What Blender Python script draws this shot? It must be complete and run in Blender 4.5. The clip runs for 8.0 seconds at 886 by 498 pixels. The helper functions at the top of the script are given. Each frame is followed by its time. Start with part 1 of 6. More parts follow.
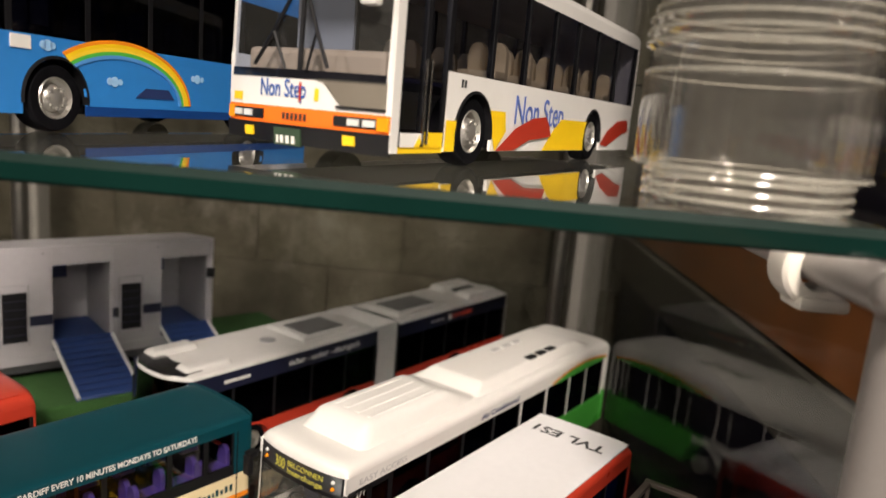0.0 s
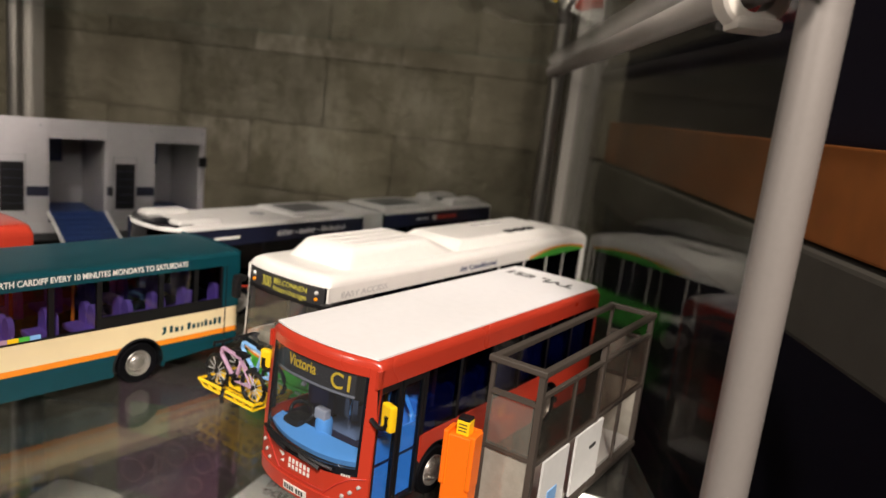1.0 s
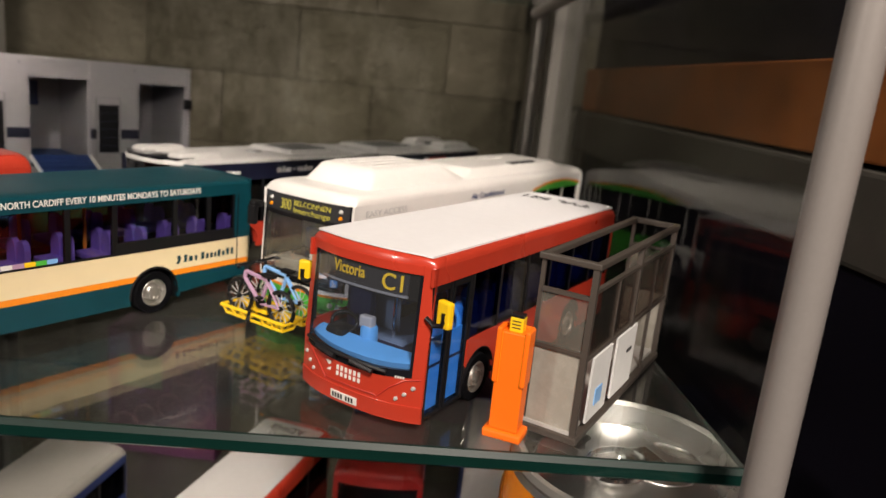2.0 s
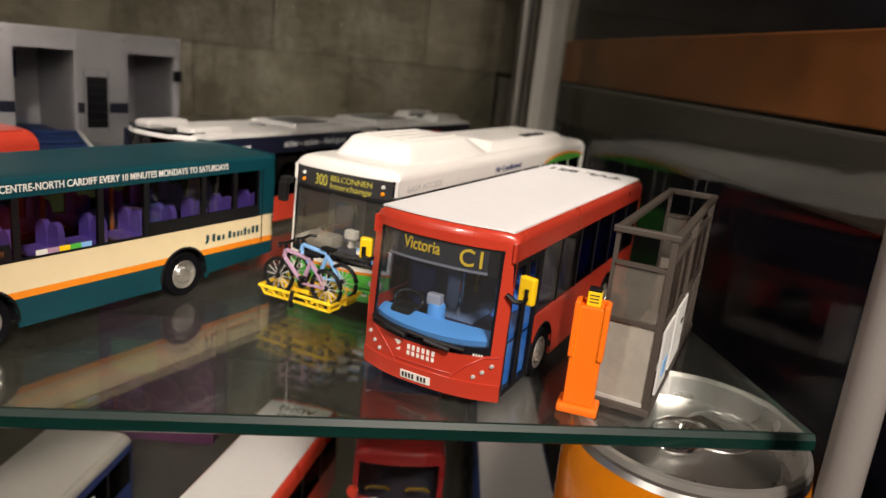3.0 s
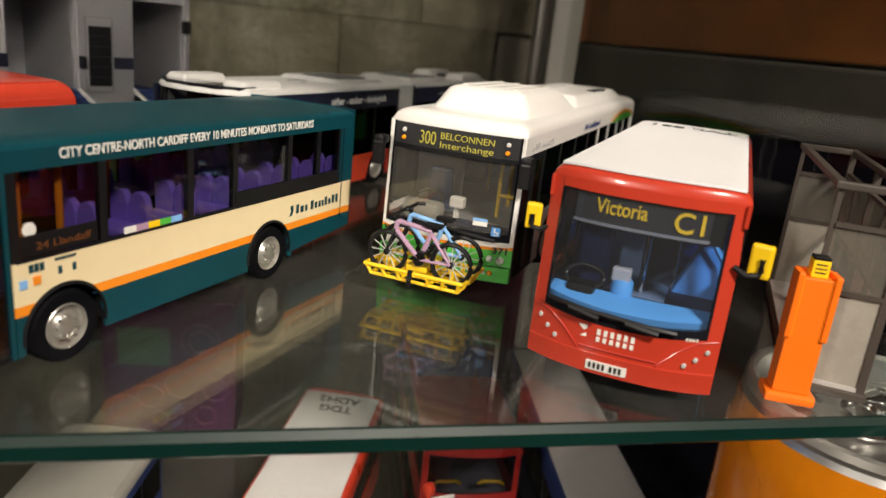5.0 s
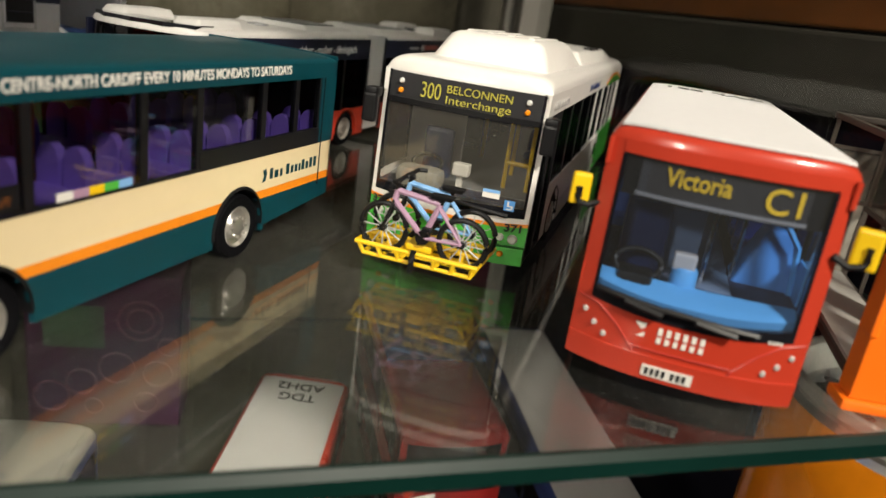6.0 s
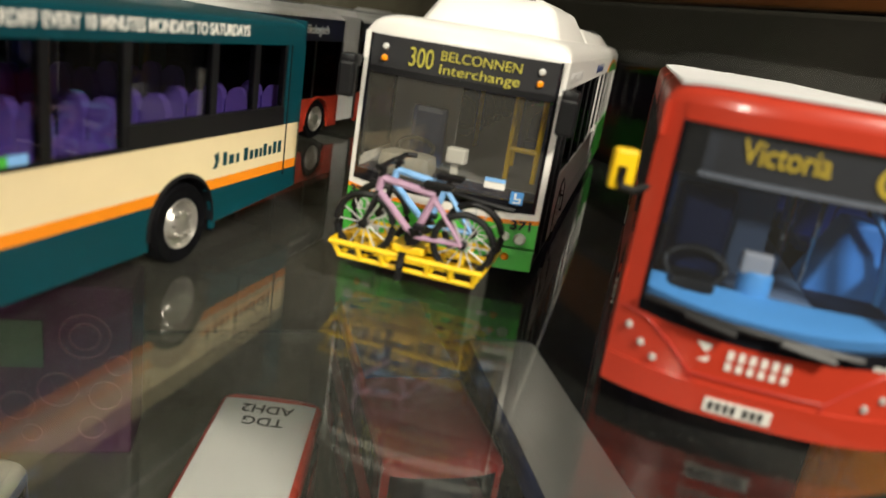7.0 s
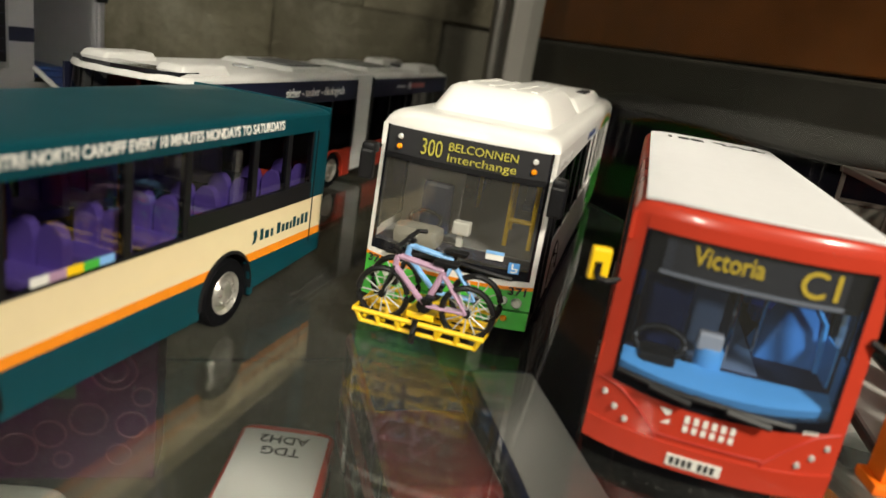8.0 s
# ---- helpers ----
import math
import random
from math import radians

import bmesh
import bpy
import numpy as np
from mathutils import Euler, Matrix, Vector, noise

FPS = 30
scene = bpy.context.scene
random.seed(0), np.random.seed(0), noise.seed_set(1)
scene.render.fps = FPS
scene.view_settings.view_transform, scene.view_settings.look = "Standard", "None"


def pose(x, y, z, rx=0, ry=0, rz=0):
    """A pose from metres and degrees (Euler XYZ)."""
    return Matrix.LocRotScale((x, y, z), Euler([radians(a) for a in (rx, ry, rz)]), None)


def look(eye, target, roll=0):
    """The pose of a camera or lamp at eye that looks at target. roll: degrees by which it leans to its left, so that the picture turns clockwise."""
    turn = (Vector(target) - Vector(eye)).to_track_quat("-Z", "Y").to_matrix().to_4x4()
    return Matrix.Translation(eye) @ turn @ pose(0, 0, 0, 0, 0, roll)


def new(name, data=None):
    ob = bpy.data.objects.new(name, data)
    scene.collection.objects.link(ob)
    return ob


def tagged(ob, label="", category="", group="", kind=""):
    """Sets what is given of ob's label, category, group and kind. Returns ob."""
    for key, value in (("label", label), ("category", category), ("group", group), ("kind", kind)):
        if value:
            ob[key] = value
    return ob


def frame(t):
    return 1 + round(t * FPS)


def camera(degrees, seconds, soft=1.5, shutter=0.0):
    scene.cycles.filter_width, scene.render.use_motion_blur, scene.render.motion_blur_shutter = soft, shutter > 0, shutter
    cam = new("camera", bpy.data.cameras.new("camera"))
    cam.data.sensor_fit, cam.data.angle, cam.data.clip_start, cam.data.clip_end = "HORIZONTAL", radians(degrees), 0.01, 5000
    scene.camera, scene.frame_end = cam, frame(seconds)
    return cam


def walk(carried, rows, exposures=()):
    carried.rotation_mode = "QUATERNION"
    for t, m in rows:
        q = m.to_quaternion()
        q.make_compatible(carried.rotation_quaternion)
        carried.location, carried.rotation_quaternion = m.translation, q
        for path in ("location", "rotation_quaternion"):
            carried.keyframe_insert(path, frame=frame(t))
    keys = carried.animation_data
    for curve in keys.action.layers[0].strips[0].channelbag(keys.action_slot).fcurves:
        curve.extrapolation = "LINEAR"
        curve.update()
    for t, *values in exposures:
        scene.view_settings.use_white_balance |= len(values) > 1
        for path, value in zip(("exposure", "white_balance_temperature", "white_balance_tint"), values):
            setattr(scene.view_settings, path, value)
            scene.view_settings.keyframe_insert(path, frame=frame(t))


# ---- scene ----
cam = camera(63.80, 8.0)
PATH = [
    (0, (0.03083, 0.02196, 1.12847), (-0.01061, 1.98594, 0.75286), 5.01),
    (0.5, (0.03784, 0.00846, 1.10540), (-0.01597, 1.97091, 0.72349), 5.29),
    (1, (0.03852, 0.00258, 1.08769), (0.02529, 1.96264, 0.69021), 6.48),
    (1.2, (0.03689, -0.00082, 1.08059), (0.04615, 1.95625, 0.66849), 6.68),
    (2.3, (0.01330, 0.00220, 1.07053), (0.17732, 1.93637, 0.58880), 5.70),
    (2.5, (0.00811, 0.00280, 1.07063), (0.20020, 1.92995, 0.57144), 5.81),
    (3, (-0.00429, 0.00673, 1.06765), (0.27268, 1.91943, 0.55301), 5.95),
    (3.5, (-0.01667, 0.01389, 1.06404), (0.32787, 1.90437, 0.50964), 5.16),
    (4, (-0.02850, 0.02258, 1.06032), (0.38341, 1.89348, 0.48582), 5.47),
    (4.5, (-0.03586, 0.02838, 1.05662), (0.39133, 1.89473, 0.47850), 5.95),
    (5, (-0.04372, 0.03830, 1.05588), (0.41152, 1.89971, 0.48323), 6.05),
    (5.2, (-0.04891, 0.04299, 1.05260), (0.43116, 1.89690, 0.47591), 6.54),
    (6.3, (-0.05041, 0.06977, 1.04552), (0.59961, 1.84667, 0.39736), 8.79),
    (6.5, (-0.04564, 0.07205, 1.04044), (0.56676, 1.87643, 0.43284), 8.46),
    (7, (-0.04577, 0.08745, 1.03973), (0.65368, 1.85981, 0.43185), 8.99),
    (7.5, (-0.04448, 0.08768, 1.04162), (0.68369, 1.85626, 0.45690), 9.59),
    (8, (-0.05277, 0.07545, 1.05311), (0.63764, 1.86389, 0.48319), 9.09),
]
walk(cam, [(t, look(eye, target, roll)) for t, eye, target, roll in PATH], [(0, -0.24, 6500, 11), (0.6, -0.08, 6450, 11), (2.3, -0.14, 6500, 12), (4.0, -0.08, 6500, 9), (5.2, -0.06, 6500, 7), (6.3, -0.06, 6500, 3), (8.0, -0.07, 6450, 1)])
cam.data.dof.use_dof, cam.data.dof.focus_distance, cam.data.dof.aperture_fstop = True, 0.150, 21.0

# ---------- world, lamps ----------
world = bpy.data.worlds.new("room_dark")
world.use_nodes = True
world.node_tree.nodes["Background"].inputs[0].default_value = (0.9, 0.8, 0.65, 1)
world.node_tree.nodes["Background"].inputs[1].default_value = 0.003
scene.world = world


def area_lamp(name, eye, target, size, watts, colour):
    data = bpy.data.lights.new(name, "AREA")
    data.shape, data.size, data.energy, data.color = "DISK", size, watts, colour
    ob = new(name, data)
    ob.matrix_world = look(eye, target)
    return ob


# Added lamps for unseen room light; their places and pendant form are assumed.
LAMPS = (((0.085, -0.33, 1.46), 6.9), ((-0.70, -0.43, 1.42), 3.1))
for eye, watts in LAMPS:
    area_lamp("added_lamp_light", eye, (0.0, 0.2, 1.0), 0.10, watts, (1.0, 0.885, 0.775))


# ---------- materials ----------
def mat(name, base, rough=0.4, metal=0.0, coat=0.0, grain=0.06, scale=400.0, bump=0.0, spec=0.5, second=None, big=30.0):
    m = bpy.data.materials.new(name)
    m.use_nodes = True
    nt = m.node_tree
    b = nt.nodes["Principled BSDF"]
    b.inputs["Roughness"].default_value = rough
    b.inputs["Metallic"].default_value = metal
    b.inputs["Coat Weight"].default_value = coat
    b.inputs["Coat Roughness"].default_value = 0.08
    b.inputs["Specular IOR Level"].default_value = spec
    tc = nt.nodes.new("ShaderNodeTexCoord")
    n1 = nt.nodes.new("ShaderNodeTexNoise")
    n1.inputs["Scale"].default_value = scale
    n1.inputs["Detail"].default_value = 4
    n2 = nt.nodes.new("ShaderNodeTexNoise")
    n2.inputs["Scale"].default_value = big
    n2.inputs["Detail"].default_value = 3
    nt.links.new(tc.outputs["Object"], n1.inputs["Vector"])
    nt.links.new(tc.outputs["Object"], n2.inputs["Vector"])
    add = nt.nodes.new("ShaderNodeMath")
    add.operation = "ADD"
    nt.links.new(n1.outputs["Fac"], add.inputs[0])
    nt.links.new(n2.outputs["Fac"], add.inputs[1])
    half = nt.nodes.new("ShaderNodeMath")
    half.operation = "MULTIPLY"
    half.inputs[1].default_value = 0.5
    nt.links.new(add.outputs[0], half.inputs[0])
    mix = nt.nodes.new("ShaderNodeMix")
    mix.data_type = "RGBA"
    lo = tuple(c * (1 - grain * 2) for c in base)
    hi = second if second else tuple(min(1.0, c * (1 + grain * 2)) for c in base)
    mix.inputs["A"].default_value = (*lo, 1)
    mix.inputs["B"].default_value = (*hi, 1)
    nt.links.new(half.outputs[0], mix.inputs["Factor"])
    nt.links.new(mix.outputs["Result"], b.inputs["Base Color"])
    rr = nt.nodes.new("ShaderNodeMapRange")
    rr.inputs["To Min"].default_value = max(0.02, rough - 0.08)
    rr.inputs["To Max"].default_value = min(1.0, rough + 0.10)
    nt.links.new(n2.outputs["Fac"], rr.inputs["Value"])
    nt.links.new(rr.outputs["Result"], b.inputs["Roughness"])
    if bump:
        bp = nt.nodes.new("ShaderNodeBump")
        bp.inputs["Strength"].default_value = bump
        bp.inputs["Distance"].default_value = 0.0006
        nt.links.new(n1.outputs["Fac"], bp.inputs["Height"])
        nt.links.new(bp.outputs["Normal"], b.inputs["Normal"])
    return m


def thin_glass(name, tint, gloss=1.0, rough=0.02, ior=1.5, haze=0.0):
    """A thin pane: tinted see-through with a Fresnel gloss."""
    m = bpy.data.materials.new(name)
    m.use_nodes = True
    nt = m.node_tree
    nt.nodes.remove(nt.nodes["Principled BSDF"])
    out = nt.nodes["Material Output"]
    tr = nt.nodes.new("ShaderNodeBsdfTransparent")
    tr.inputs[0].default_value = (*tint, 1)
    gl = nt.nodes.new("ShaderNodeBsdfGlossy")
    gl.inputs["Roughness"].default_value = rough
    gl.inputs["Color"].default_value = (gloss, gloss, gloss, 1)
    lw = nt.nodes.new("ShaderNodeLayerWeight")
    lw.inputs["Blend"].default_value = 0.5
    pw = nt.nodes.new("ShaderNodeMath")
    pw.operation, pw.inputs[1].default_value = "POWER", 5.0
    fr = nt.nodes.new("ShaderNodeMath")
    fr.operation, fr.inputs[1].default_value, fr.inputs[2].default_value = "MULTIPLY_ADD", 0.9, ((ior - 1) / (ior + 1)) ** 2
    mx = nt.nodes.new("ShaderNodeMixShader")
    nt.links.new(lw.outputs["Facing"], pw.inputs[0])
    nt.links.new(pw.outputs[0], fr.inputs[0])
    nt.links.new(fr.outputs[0], mx.inputs[0])
    nt.links.new(tr.outputs[0], mx.inputs[1])
    nt.links.new(gl.outputs[0], mx.inputs[2])
    last = mx
    if haze:
        df = nt.nodes.new("ShaderNodeBsdfDiffuse")
        df.inputs[0].default_value = (0.6, 0.58, 0.5, 1)
        tc = nt.nodes.new("ShaderNodeTexCoord")
        no = nt.nodes.new("ShaderNodeTexNoise")
        no.inputs["Scale"].default_value = 35
        no.inputs["Detail"].default_value = 7
        no.inputs["Roughness"].default_value = 0.7
        nt.links.new(tc.outputs["Object"], no.inputs["Vector"])
        mr = nt.nodes.new("ShaderNodeMapRange")
        mr.inputs["From Min"].default_value, mr.inputs["From Max"].default_value = 0.45, 0.85
        mr.inputs["To Min"].default_value, mr.inputs["To Max"].default_value = haze * 0.7, haze * 1.3
        nt.links.new(no.outputs["Fac"], mr.inputs["Value"])
        m2 = nt.nodes.new("ShaderNodeMixShader")
        nt.links.new(mr.outputs["Result"], m2.inputs[0])
        nt.links.new(mx.outputs[0], m2.inputs[1])
        nt.links.new(df.outputs[0], m2.inputs[2])
        last = m2
    nt.links.new(last.outputs[0], out.inputs["Surface"])
    return m


def solid_glass(name, colour, rough=0.0, ior=1.43):
    m = bpy.data.materials.new(name)
    m.use_nodes = True
    b = m.node_tree.nodes["Principled BSDF"]
    b.inputs["Base Color"].default_value = (*colour, 1)
    b.inputs["Transmission Weight"].default_value = 1.0
    b.inputs["Roughness"].default_value = rough
    b.inputs["IOR"].default_value = ior
    return m


M_RED = mat("red_gloss_paint", (0.48, 0.042, 0.020), 0.28, coat=0.5, grain=0.05)
M_DDRED = mat("deep_red_paint", (0.24, 0.014, 0.012), 0.3, coat=0.4)
M_DKRED = mat("dark_red_paint", (0.45, 0.03, 0.02), 0.3, coat=0.4)
M_WHITE = mat("white_gloss_paint", (0.78, 0.76, 0.72), 0.35, coat=0.3, grain=0.03)
# White plastic; the dim light at the shelf's back is put into its grey.
M_TRAIL = mat("shade_greyed_white_plastic", (0.35, 0.337, 0.35), 0.5, grain=0.06)
M_DGREY = mat("dark_grey_plastic", (0.045, 0.045, 0.05), 0.5)
# White darkened in colour for lower-shelf shade; the articulated roof shares this tone.
M_ROOFL = mat("toned_down_white_roof", (0.50, 0.49, 0.47), 0.5, grain=0.05)
M_DISP = mat("dark_grey_display", (0.030, 0.030, 0.032), 0.3, coat=0.3)
M_DISPG = mat("grey_display_blind", (0.040, 0.038, 0.038), 0.35, coat=0.3)
M_BEIGE = mat("beige_grey_plastic", (0.34, 0.32, 0.27), 0.4)
M_ROOFW = mat("white_roof_paint", (0.83, 0.82, 0.82), 0.5, grain=0.035)
M_GREEN = mat("bright_green_paint", (0.08, 0.47, 0.06), 0.3, coat=0.4)
M_TEAL = mat("teal_green_paint", (0.0016, 0.045, 0.060), 0.40, coat=0.15, spec=0.35, grain=0.08)
M_CREAM = mat("cream_paint", (0.80, 0.66, 0.40), 0.35, coat=0.3, grain=0.03)
M_ORANGE = mat("orange_stripe_paint", (0.85, 0.26, 0.01), 0.35, coat=0.3)
M_BIN = mat("orange_plastic", (0.95, 0.17, 0.005), 0.45, grain=0.03)
M_YELLOW = mat("yellow_plastic", (0.90, 0.58, 0.01), 0.4, grain=0.03)
M_BLACK = mat("black_plastic", (0.007, 0.007, 0.008), 0.4, spec=0.35)
M_BLACKG = mat("black_gloss", (0.010, 0.010, 0.013), 0.12, coat=0.4)
M_GREY = mat("grey_paint", (0.26, 0.26, 0.26), 0.45)
M_LGREY = mat("light_grey_paint", (0.48, 0.47, 0.46), 0.45)
M_TYRE = mat("black_rubber", (0.003, 0.003, 0.004), 0.7, spec=0.08, bump=0.2, scale=900)
M_RIM = mat("silver_wheel_paint", (0.52, 0.50, 0.46), 0.3, metal=0.8)
M_SPOKE = mat("dull_silver_plastic", (0.55, 0.55, 0.53), 0.45, metal=0.3)
M_CHROME = mat("chrome", (0.80, 0.79, 0.77), 0.12, metal=1.0, grain=0.02)
M_POLE = mat("grey_enamelled_metal", (0.245, 0.225, 0.21), 0.42, metal=0.15, grain=0.05, bump=0.05, scale=1200)
M_STEEL = mat("dark_steel", (0.22, 0.21, 0.19), 0.3, metal=0.9, grain=0.08)
M_CLIP = mat("milky_plastic", (0.50, 0.47, 0.42), 0.35, grain=0.04)
M_BLUE = mat("pale_blue_plastic", (0.13, 0.43, 0.82), 0.45)
M_DBLUE = mat("blue_seat_plastic", (0.03, 0.10, 0.36), 0.5)
M_MBLUE = mat("mid_blue_plastic", (0.08, 0.27, 0.62), 0.45)
M_PURPLE = mat("purple_seat_plastic", (0.30, 0.19, 0.72), 0.5)
M_DNAVY = mat("blackish_navy_paint", (0.005, 0.007, 0.025), 0.5)
M_NAVY = mat("navy_blue_paint", (0.02, 0.035, 0.12), 0.4)
M_RAMP = mat("blue_ramp_plastic", (0.016, 0.042, 0.155), 0.5, bump=0.2, scale=700)
M_LILAC = mat("lilac_plastic", (0.42, 0.26, 0.38), 0.4)
M_SKY = mat("sky_blue_plastic", (0.22, 0.45, 0.80), 0.4)
M_LED = mat("amber_lettering", (0.95, 0.60, 0.03), 0.5)
M_LEDG = mat("yellow_green_lettering", (0.54, 0.49, 0.07), 0.5)
M_LEDD = mat("dull_amber_lettering", (0.14, 0.045, 0.008), 0.5)
M_HATCH = mat("dark_grey_hatch", (0.11, 0.11, 0.11), 0.5)
M_LENS = mat("small_lamp_lens", (0.45, 0.44, 0.42), 0.25, coat=0.4)
# White roof with the shadow of the bus above put into its colour.
M_ROOFD = mat("shadowed_white_roof", (0.25, 0.24, 0.215), 0.5, grain=0.06)
M_LAMP = mat("clear_lamp_lens", (0.78, 0.78, 0.74), 0.15, metal=0.15, coat=0.5)
M_AMBER = mat("amber_lamp_lens", (0.9, 0.30, 0.01), 0.2)
M_INK = mat("black_ink", (0.02, 0.02, 0.02), 0.6)
M_WINK = mat("white_ink", (0.75, 0.73, 0.68), 0.6)
M_SHELTER = mat("brown_grey_plastic", (0.060, 0.049, 0.040), 0.5, bump=0.1)
M_PAPER = mat("pale_paper", (0.70, 0.70, 0.68), 0.7)
M_CONC = mat("grey_base_plastic", (0.42, 0.41, 0.38), 0.7)
M_ALU = mat("brushed_aluminium", (0.70, 0.69, 0.67), 0.27, metal=1.0, grain=0.04, scale=700)
M_CAN = mat("orange_can_print", (0.72, 0.215, 0.004), 0.26, metal=0.25, coat=0.3, grain=0.08)
M_WINDOW = thin_glass("tinted_window", (0.66, 0.66, 0.70))
# Windscreen haze stands in for room reflections as well as dust.
M_SCREEN = thin_glass("windscreen_glass", (0.86, 0.89, 0.95), haze=0.022)
M_SCREENG = thin_glass("hazed_windscreen_glass", (0.92, 0.92, 0.91), haze=0.05)
M_DARKW = thin_glass("dark_window", (0.24, 0.24, 0.27))
M_NAVYW = thin_glass("navy_tinted_window", (0.26, 0.30, 0.46))
M_BLUEW = thin_glass("blue_door_glass", (0.70, 0.84, 0.98))
M_SHELTG = thin_glass("shelter_glazing", (0.76, 0.72, 0.69), haze=0.018)
M_SHELTE = thin_glass("cloudy_shelter_glazing", (0.70, 0.66, 0.63), haze=0.16)
M_SHELTW = thin_glass("whitened_shelter_glazing", (0.50, 0.47, 0.43), haze=0.64)
M_TAN = mat("tan_plastic", (0.50, 0.37, 0.24), 0.5)
M_PBLUE = mat("violet_blue_print", (0.10, 0.16, 0.46), 0.45)
M_FROSTG = thin_glass("smoked_corner_glass", (0.45, 0.42, 0.38), haze=0.12)
M_FROST = mat("blue_grey_partition_and_bounce", (0.20, 0.27, 0.38), 0.3)
M_SIDEG = thin_glass("side_pane_glass", (0.95, 0.96, 0.95), gloss=0.48)
M_SHELF = solid_glass("shelf_glass", (0.93, 0.97, 0.95))


def dusty(m, amount):
    """Lays a faint uneven film of dust and wipe marks on glass."""
    nt = m.node_tree
    out, b = nt.nodes["Material Output"], nt.nodes["Principled BSDF"]
    df = nt.nodes.new("ShaderNodeBsdfDiffuse")
    df.inputs[0].default_value = (0.55, 0.55, 0.50, 1)
    tc = nt.nodes.new("ShaderNodeTexCoord")
    mp = nt.nodes.new("ShaderNodeMapping")
    mp.inputs["Scale"].default_value = (1.0, 0.35, 1.0)
    mp.inputs["Rotation"].default_value = (0, 0, 0.6)
    n1 = nt.nodes.new("ShaderNodeTexNoise")
    n1.inputs["Scale"].default_value, n1.inputs["Detail"].default_value, n1.inputs["Distortion"].default_value = 22, 6, 1.4
    n2 = nt.nodes.new("ShaderNodeTexNoise")
    n2.inputs["Scale"].default_value, n2.inputs["Detail"].default_value = 1500, 2
    nt.links.new(tc.outputs["Object"], mp.inputs["Vector"])
    nt.links.new(mp.outputs["Vector"], n1.inputs["Vector"])
    nt.links.new(tc.outputs["Object"], n2.inputs["Vector"])
    r1 = nt.nodes.new("ShaderNodeMapRange")
    r1.inputs["From Min"].default_value, r1.inputs["From Max"].default_value = 0.42, 0.75
    r1.inputs["To Min"].default_value, r1.inputs["To Max"].default_value = amount * 0.2, amount
    r2 = nt.nodes.new("ShaderNodeMapRange")
    r2.inputs["From Min"].default_value, r2.inputs["From Max"].default_value = 0.66, 0.76
    r2.inputs["To Min"].default_value, r2.inputs["To Max"].default_value = 0.0, amount * 4
    nt.links.new(n1.outputs["Fac"], r1.inputs["Value"])
    nt.links.new(n2.outputs["Fac"], r2.inputs["Value"])
    ad = nt.nodes.new("ShaderNodeMath")
    ad.operation = "ADD"
    nt.links.new(r1.outputs["Result"], ad.inputs[0])
    nt.links.new(r2.outputs["Result"], ad.inputs[1])
    mx = nt.nodes.new("ShaderNodeMixShader")
    nt.links.new(ad.outputs[0], mx.inputs[0])
    nt.links.new(b.outputs[0], mx.inputs[1])
    nt.links.new(df.outputs[0], mx.inputs[2])
    nt.links.new(mx.outputs[0], out.inputs["Surface"])


dusty(M_SHELF, 0.034)
M_EDGE = mat("green_glass_edge", (0.004, 0.023, 0.018), 0.18, grain=0.25, scale=60, big=14, coat=0.3)
M_BEVEL = mat("ground_glass_bevel", (0.009, 0.022, 0.018), 0.45, spec=0.25, grain=0.2, scale=300, big=16)
M_JAR = thin_glass("clear_plastic", (0.95, 0.94, 0.93), rough=0.05, ior=2.0, haze=0.035)
# The diffuse film pales the threads in place of their bright highlights.
M_JARR = thin_glass("clear_plastic_thread", (0.90, 0.89, 0.87), rough=0.12, ior=1.6, haze=0.28)
M_WOOD = mat("orange_brown_wood", (0.21, 0.068, 0.014), 0.6, grain=0.25, scale=60, bump=0.2, spec=0.2)
M_SIDEW = mat("dark_side_wall", (0.006, 0.005, 0.011), 0.7, grain=0.2, spec=0.12)
M_POSTG = mat("grey_post_paint", (0.17, 0.16, 0.14), 0.6, grain=0.1, scale=90)
M_CABIN = mat("dark_cabin_floor", (0.018, 0.017, 0.045), 0.6)
M_LEDGE = mat("grey_ledge", (0.046, 0.042, 0.035), 0.85, spec=0.2, grain=0.15, scale=120, bump=0.4, big=12)
M_PLASTER = mat("grey_plaster", (0.09, 0.08, 0.07), 0.85, grain=0.12, scale=120, bump=0.4, big=12)
M_FLOOR = mat("brown_carpet", (0.035, 0.026, 0.022), 0.9, grain=0.2, scale=300, bump=0.3, big=6)
M_CEIL = mat("dull_ceiling_paint", (0.22, 0.21, 0.19), 0.8, grain=0.04, scale=80, big=4)
M_BLOCK = mat("painted_blockwork", (0.058, 0.053, 0.036), 0.75, grain=0.14, scale=170, bump=0.9, big=16)


